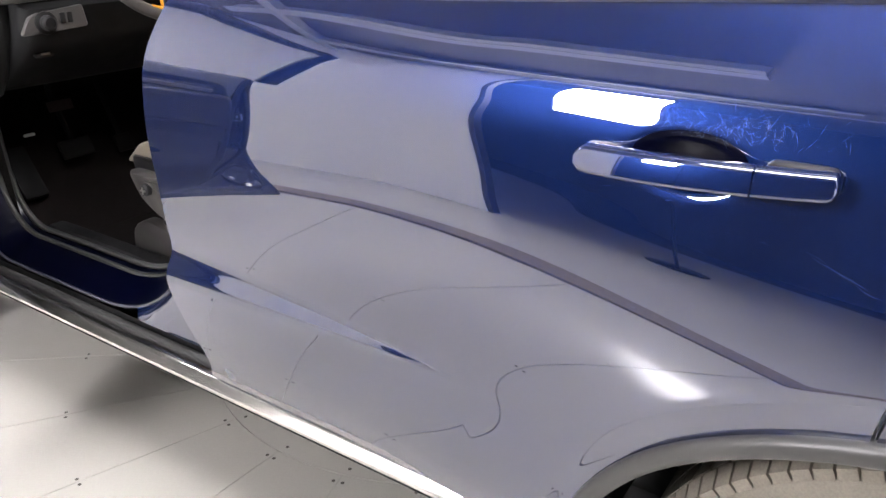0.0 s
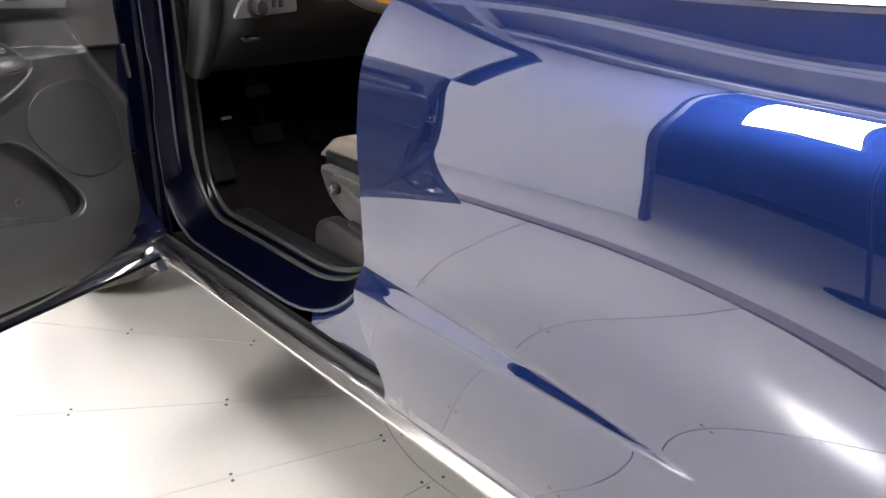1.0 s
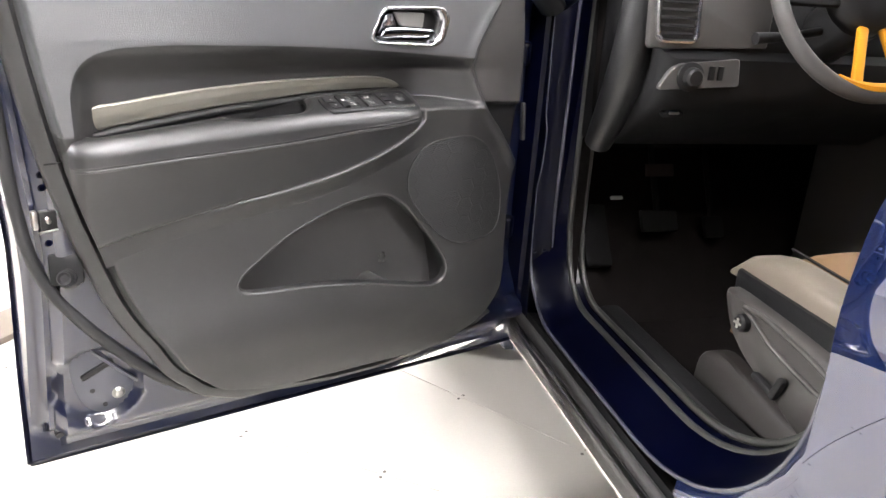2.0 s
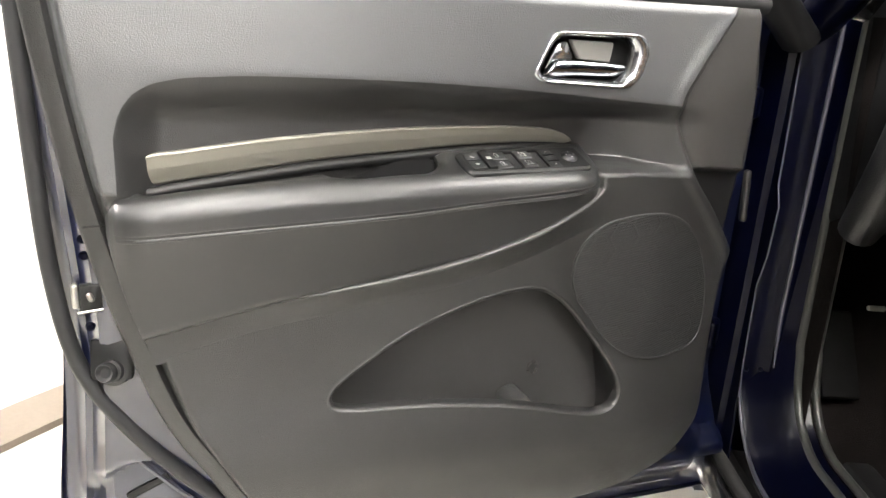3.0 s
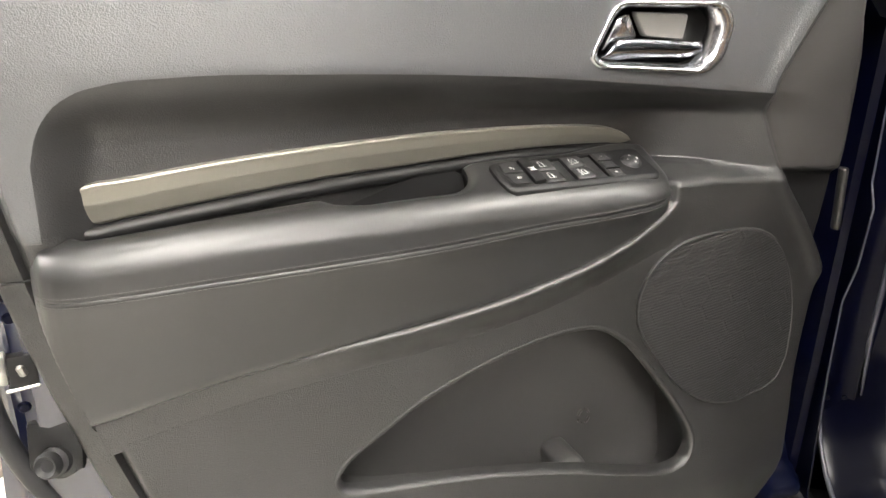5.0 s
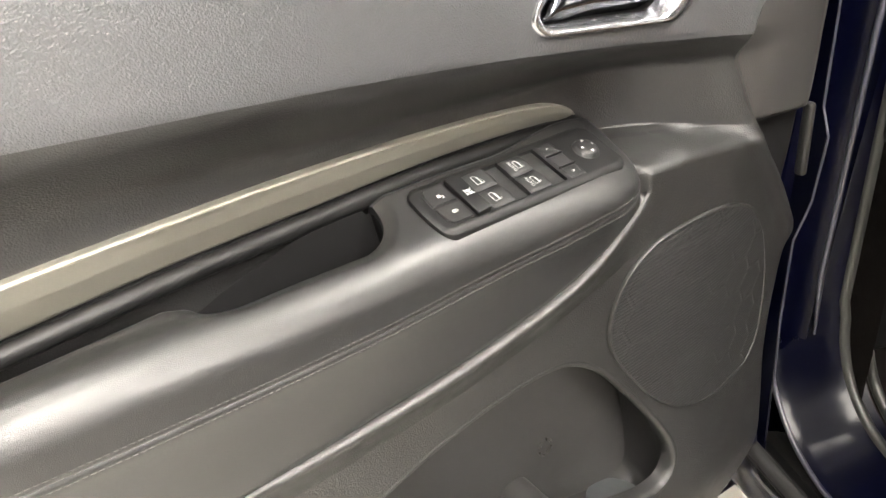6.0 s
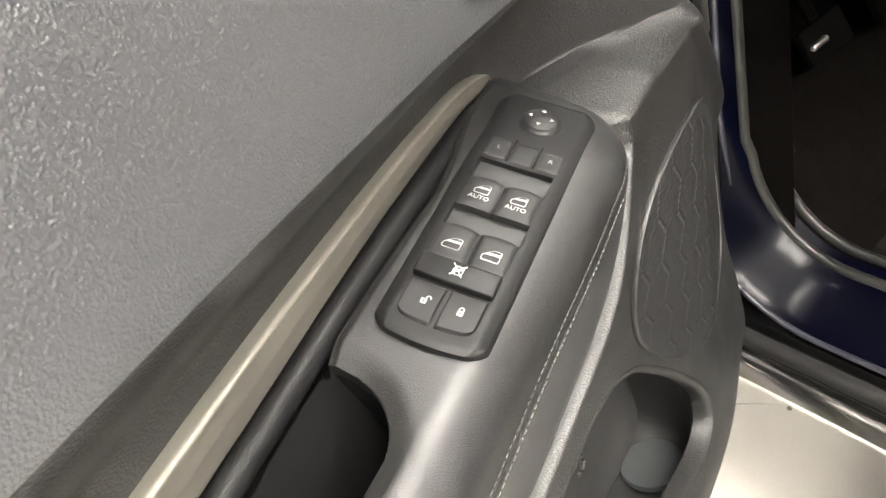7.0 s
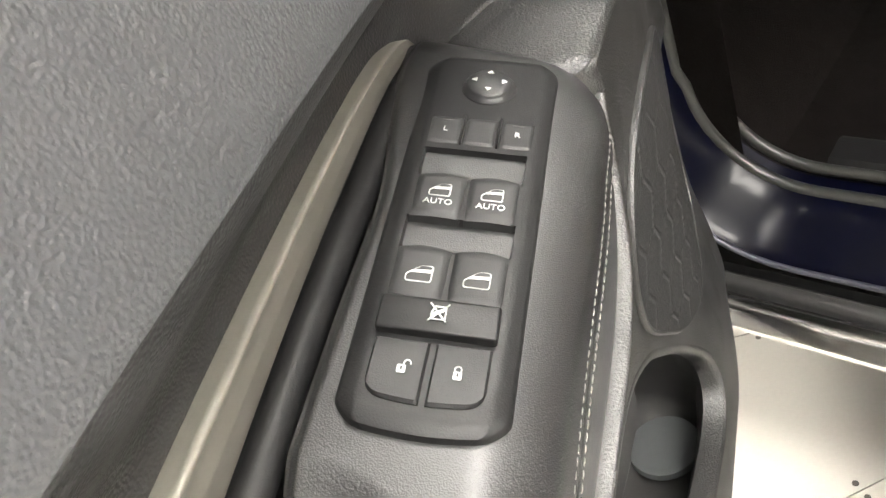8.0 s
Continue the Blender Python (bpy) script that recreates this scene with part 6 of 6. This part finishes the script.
def build_switches(door):
    """The window switch plate on the armrest, in its own axes: x across to the cabin, y towards the front, z up."""
    a = Vector((-1, -0.15, 0)).normalized()
    b = Vector((-0.15, 1, -0.38))
    b = (b - a * b.dot(a)).normalized()
    nrm = b.cross(a)
    o = Vector((0.4425, 0.0856, 0.9955))
    M = Matrix(((b.x, a.x, nrm.x, o.x), (b.y, a.y, nrm.y, o.y), (b.z, a.z, nrm.z, o.z), (0, 0, 0, 1)))

    def put(name, bm, mat, label="", smooth=40):
        bmesh.ops.transform(bm, matrix=M, verts=bm.verts)
        return part(name, bm, mat, door, label, smooth)

    # plate, with two finger wells
    def half(y):
        full = 0.0250 + 0.0034 * (y + 0.0955) / 0.19
        lo, hi, r0, r1 = y + 0.0955, 0.0945 - y, 0.010, 0.014
        cut = r0 - math.sqrt(max(0, r0**2 - (r0 - lo) ** 2)) if lo < r0 else (r1 - math.sqrt(max(0, r1**2 - (r1 - hi) ** 2)) if hi < r1 else 0)
        return full - cut
    ys = np.unique(np.concatenate([np.linspace(-0.0955, 0.0945, 190), np.linspace(-0.0955, -0.088, 14), np.linspace(0.087, 0.0945, 14), np.linspace(-0.028, -0.010, 40), np.linspace(0.009, 0.028, 40)]))
    verts = []
    nx = 61
    for y in ys:
        h = half(float(y)) + 0.001
        for k in range(nx):
            x = -h + 2 * h * k / (nx - 1)
            d = min(h - abs(x), abs(y + 0.0965) , abs(0.0955 - y))
            z = 0.0002 + 0.0030 * math.sin(min(1, d / 0.0075) * math.pi / 2)
            for y0, y1 in ((-0.0268, -0.0110), (0.0105, 0.0270)):
                inner = float(smooth_step(0.0192, 0.0184, abs(x)))
                t = (y - y0) / (y1 - y0)
                if -0.2 < t < 1.2:
                    z -= inner * 0.0130 * float(smooth_step(1.03, 0.97, t)) * float(smooth_step(-0.05, 0.60, t))
            if d <= 1e-5 or y == ys[0] or y == ys[-1]:
                z = -0.003
            sag = 0.0030 * (x / 0.0248) ** 2 * float(smooth_step(-0.082, -0.0955, y))
            verts.append(M @ Vector((x, y + sag, z)))
    faces = grid_faces(len(ys), nx)
    raw("switch_plate", [tuple(v) for v in verts], faces, BLACK, door, "black window switch plate", smooth=50)

    def key(x0, x1, y0, y1, top, tilt=0.0, crown=0.0006, round_r=0.0014, arc=0.0):
        """A push button: rounded outline, slightly crowned top that may slope."""
        rows = []
        n = 12
        for j in range(n + 1):
            y = y0 + (y1 - y0) * j / n
            row = []
            for k in range(n + 1):
                x = x0 + (x1 - x0) * k / n
                yy = y + arc * (1 - ((2 * k / n) - 1) ** 2) * (j / n)
                e = min(min(k, n - k), min(j, n - j)) / n
                z = top + tilt * (j / n - 0.5) + crown * (1 - (2 * k / n - 1) ** 2)
                if e == 0:
                    z -= round_r * 0.6
                row.append((x, yy, z))
            rows.append(row)
        bm = loft(rows)
        got = bmesh.ops.extrude_edge_only(bm, edges=[e for e in bm.edges if e.is_boundary])
        vs = [g for g in got["geom"] if isinstance(g, bmesh.types.BMVert)]
        for v in vs:
            v.co.z = -0.003
        return bm

    def ribbon(pts, r=0.00023, closed=True):
        return tube(pts, r, 5, closed)

    def window_icon(cx, cy, z, s=1.0, flip=1):
        w, h = 0.0042 * s, 0.0034 * s
        o2 = [(-w * flip, -h), (w * flip, -h), (w * flip, h), (0.1 * w * flip, h), (-0.75 * w * flip, 0.1 * h), (-w * flip, -0.15 * h)]
        pts = corner_outline(o2, 0.0009 * s, 3)
        fill = [(cx + 0.92 * w * flip, cy + 0.15 * h, z + 0.0001), (cx + 0.92 * w * flip, cy + 0.55 * h, z + 0.0001), (cx - 0.35 * w * flip, cy + 0.40 * h, z + 0.0001), (cx - 0.7 * w * flip, cy + 0.05 * h, z + 0.0001)]
        bmf = bmesh.new()
        lo = [bmf.verts.new(p) for p in fill]
        hi = [bmf.verts.new((p[0], p[1], p[2] + 0.0002)) for p in fill]
        bmf.faces.new(hi)
        for i in range(4):
            bmf.faces.new((lo[i], lo[(i + 1) % 4], hi[(i + 1) % 4], hi[i]))
        return joined([ribbon([(cx + p.x, cy + p.y, z + 0.0001) for p in pts]), bmf])

    T = 0.0042
    # window keys, rear pair and front pair
    for s, xa, xb in ((-1, -0.0186, -0.0007), (1, 0.0007, 0.0186)):
        put("window_button", key(xa, xb, -0.0498, -0.0272, T, 0.0010, arc=0.0012), BUTTON, "black rear window button")
        put("window_icon", window_icon(s * 0.0095, -0.0388, T + 0.0004, 1.0, 1), WHITE_INK, "white window symbol")
        put("window_button", key(xa, xb, -0.0108, 0.0102, T, 0.0010, arc=0.0012), BUTTON, "black front window button")
        put("window_icon", window_icon(s * 0.0095, 0.0020, T + 0.0005, 0.9, 1), WHITE_INK, "white window symbol")
        letters("AUTO", 0.0038, M @ Matrix.Translation((s * 0.0095, -0.0040, T + 0.0004)), "auto_lettering", door, WHITE_INK, "white lettering AUTO")
    # lock-out bar
    bm = rbox(0.0378, 0.0125, 0.0098, 0.0012, 3, pose(0, -0.0566, 0.0026, 6, 0, 0))
    put("lockout_bar", bm, BLACK, "black window lock-out bar")
    icon = joined([ribbon([(-0.0022, -0.0589, 0.0078), (0.0022, -0.0589, 0.0078), (0.0022, -0.0542, 0.0081), (-0.0012, -0.0542, 0.0081), (-0.0022, -0.0564, 0.0080)], 0.00032),
                   tube([(-0.003, -0.0532, 0.0083), (0.0026, -0.0597, 0.0078)], 0.0003, 5), tube([(0.003, -0.0532, 0.0083), (-0.003, -0.0597, 0.0078)], 0.0003, 5),
                   tube([(-0.0018, -0.0574, 0.0081), (0.0018, -0.0552, 0.0081)], 0.0006, 5)])
    put("lockout_icon", icon, WHITE_INK, "white crossed window symbol")
    # door lock keys
    for s, xa, xb in ((-1, -0.0178, -0.0010), (1, 0.0010, 0.0178)):
        rows = []
        n = 24
        for j in range(n + 1):
            row = []
            for k in range(n + 1):
                x = xa + (xb - xa) * k / n
                q = abs(x) / 0.0178
                dx = 0.0178 - abs(x)
                y_lo = -0.0868 + 0.0020 * q * q + (0.0050 - math.sqrt(max(0, 0.0050**2 - (0.0050 - dx) ** 2)) if dx < 0.0050 else 0)
                y = y_lo + (-0.0650 - y_lo) * j / n
                e = min(min(k, n - k), min(j, n - j))
                row.append((x, y, 0.0046 + 0.0004 * math.sin(math.pi * j / n) - (0.0009 if e == 0 else 0)))
            rows.append(row)
        bm = loft(rows)
        got = bmesh.ops.extrude_edge_only(bm, edges=[e for e in bm.edges if e.is_boundary])
        for g in got["geom"]:
            if isinstance(g, bmesh.types.BMVert):
                g.co.z = -0.003
        put("lock_button", bm, BUTTON, "black door lock button")
        cx, cy, z = s * 0.0088 + (0.001 if s < 0 else 0), -0.0756, 0.0052
        body = slab([(p.x, p.y) for p in corner_outline([(-0.0013, -0.0022), (0.0013, -0.0022), (0.0013, 0.0006), (-0.0013, 0.0006)], 0.0005, 3)], 0.0002, 0, Matrix.Translation((cx, cy, z)))
        hole_bar = slab([(-0.0003, -0.0012), (0.0003, -0.0012), (0.0003, 0.0), (-0.0003, 0.0)], 0.0001, 0, Matrix.Translation((cx, cy, z + 0.0002)))
        dx = 0.0016 if s < 0 else 0.0
        arc_pts = [(cx + dx + 0.0010 * math.cos(t2), cy + 0.0012 + 0.0012 * math.sin(t2), z + 0.0001) for t2 in np.linspace(-0.2 if s < 0 else 0, math.pi, 9)]
        if s > 0:
            arc_pts = [(cx + 0.0010, cy + 0.0004, z + 0.0001)] + arc_pts + [(cx - 0.0010, cy + 0.0004, z + 0.0001)]
        else:
            arc_pts = arc_pts + [(cx + dx - 0.0010, cy + 0.0004, z + 0.0001)]
        put("lock_icon", joined([body, tube(arc_pts, 0.00026, 5)]), WHITE_INK, "white padlock symbol")
        put("icon_keyhole", hole_bar, BUTTON)
    # mirror select keys and four-way knob
    for xa, xb in ((-0.0204, -0.0072), (-0.0062, 0.0070), (0.0080, 0.0214)):
        put("mirror_button", key(xa, xb, 0.0300, 0.0472, 0.0036, 0.0004, 0.0003), BUTTON, "black mirror select button")
    for ch, x in (("L", -0.0136), ("R", 0.0148)):
        letters(ch, 0.0042, M @ Matrix.Translation((x, 0.0385, 0.0041)), "mirror_lettering", door, WHITE_INK, "white lettering " + ch)
        put("mirror_lamp", rbox(0.0045, 0.0006, 0.0002, 0, 1, Matrix.Translation((x, 0.0445, 0.0041))), SEAT_TRIM)
    for x in (-0.0067, 0.0075):
        put("mirror_divider", rbox(0.0010, 0.018, 0.003, 0.0004, 1, Matrix.Translation((x, 0.0390, 0.0035))), BLACK)
    put("mirror_knob", spin([(0.0001, 0.0078), (0.0060, 0.0074), (0.0088, 0.0068), (0.0098, 0.0058), (0.0102, 0.0046), (0.0112, 0.0042), (0.0116, 0.0030), (0.0116, -0.002)], 36, Matrix.Translation((0, 0.0690, 0))), BUTTON, "round black four-way mirror knob", 50)
    for k in range(4):
        t2 = k * math.pi / 2
        c, s2 = math.cos(t2), math.sin(t2)
        tri = [(0.0074 * c, 0.0690 + 0.0074 * s2), (0.0052 * c - 0.0014 * s2, 0.0690 + 0.0052 * s2 + 0.0014 * c), (0.0052 * c + 0.0014 * s2, 0.0690 + 0.0052 * s2 - 0.0014 * c)]
        put("arrow_mark", slab(tri, 0.0003, 0, Matrix.Translation((0, 0, 0.0073))), WHITE_INK)


front_door = build_front_door()
build_switches(front_door)
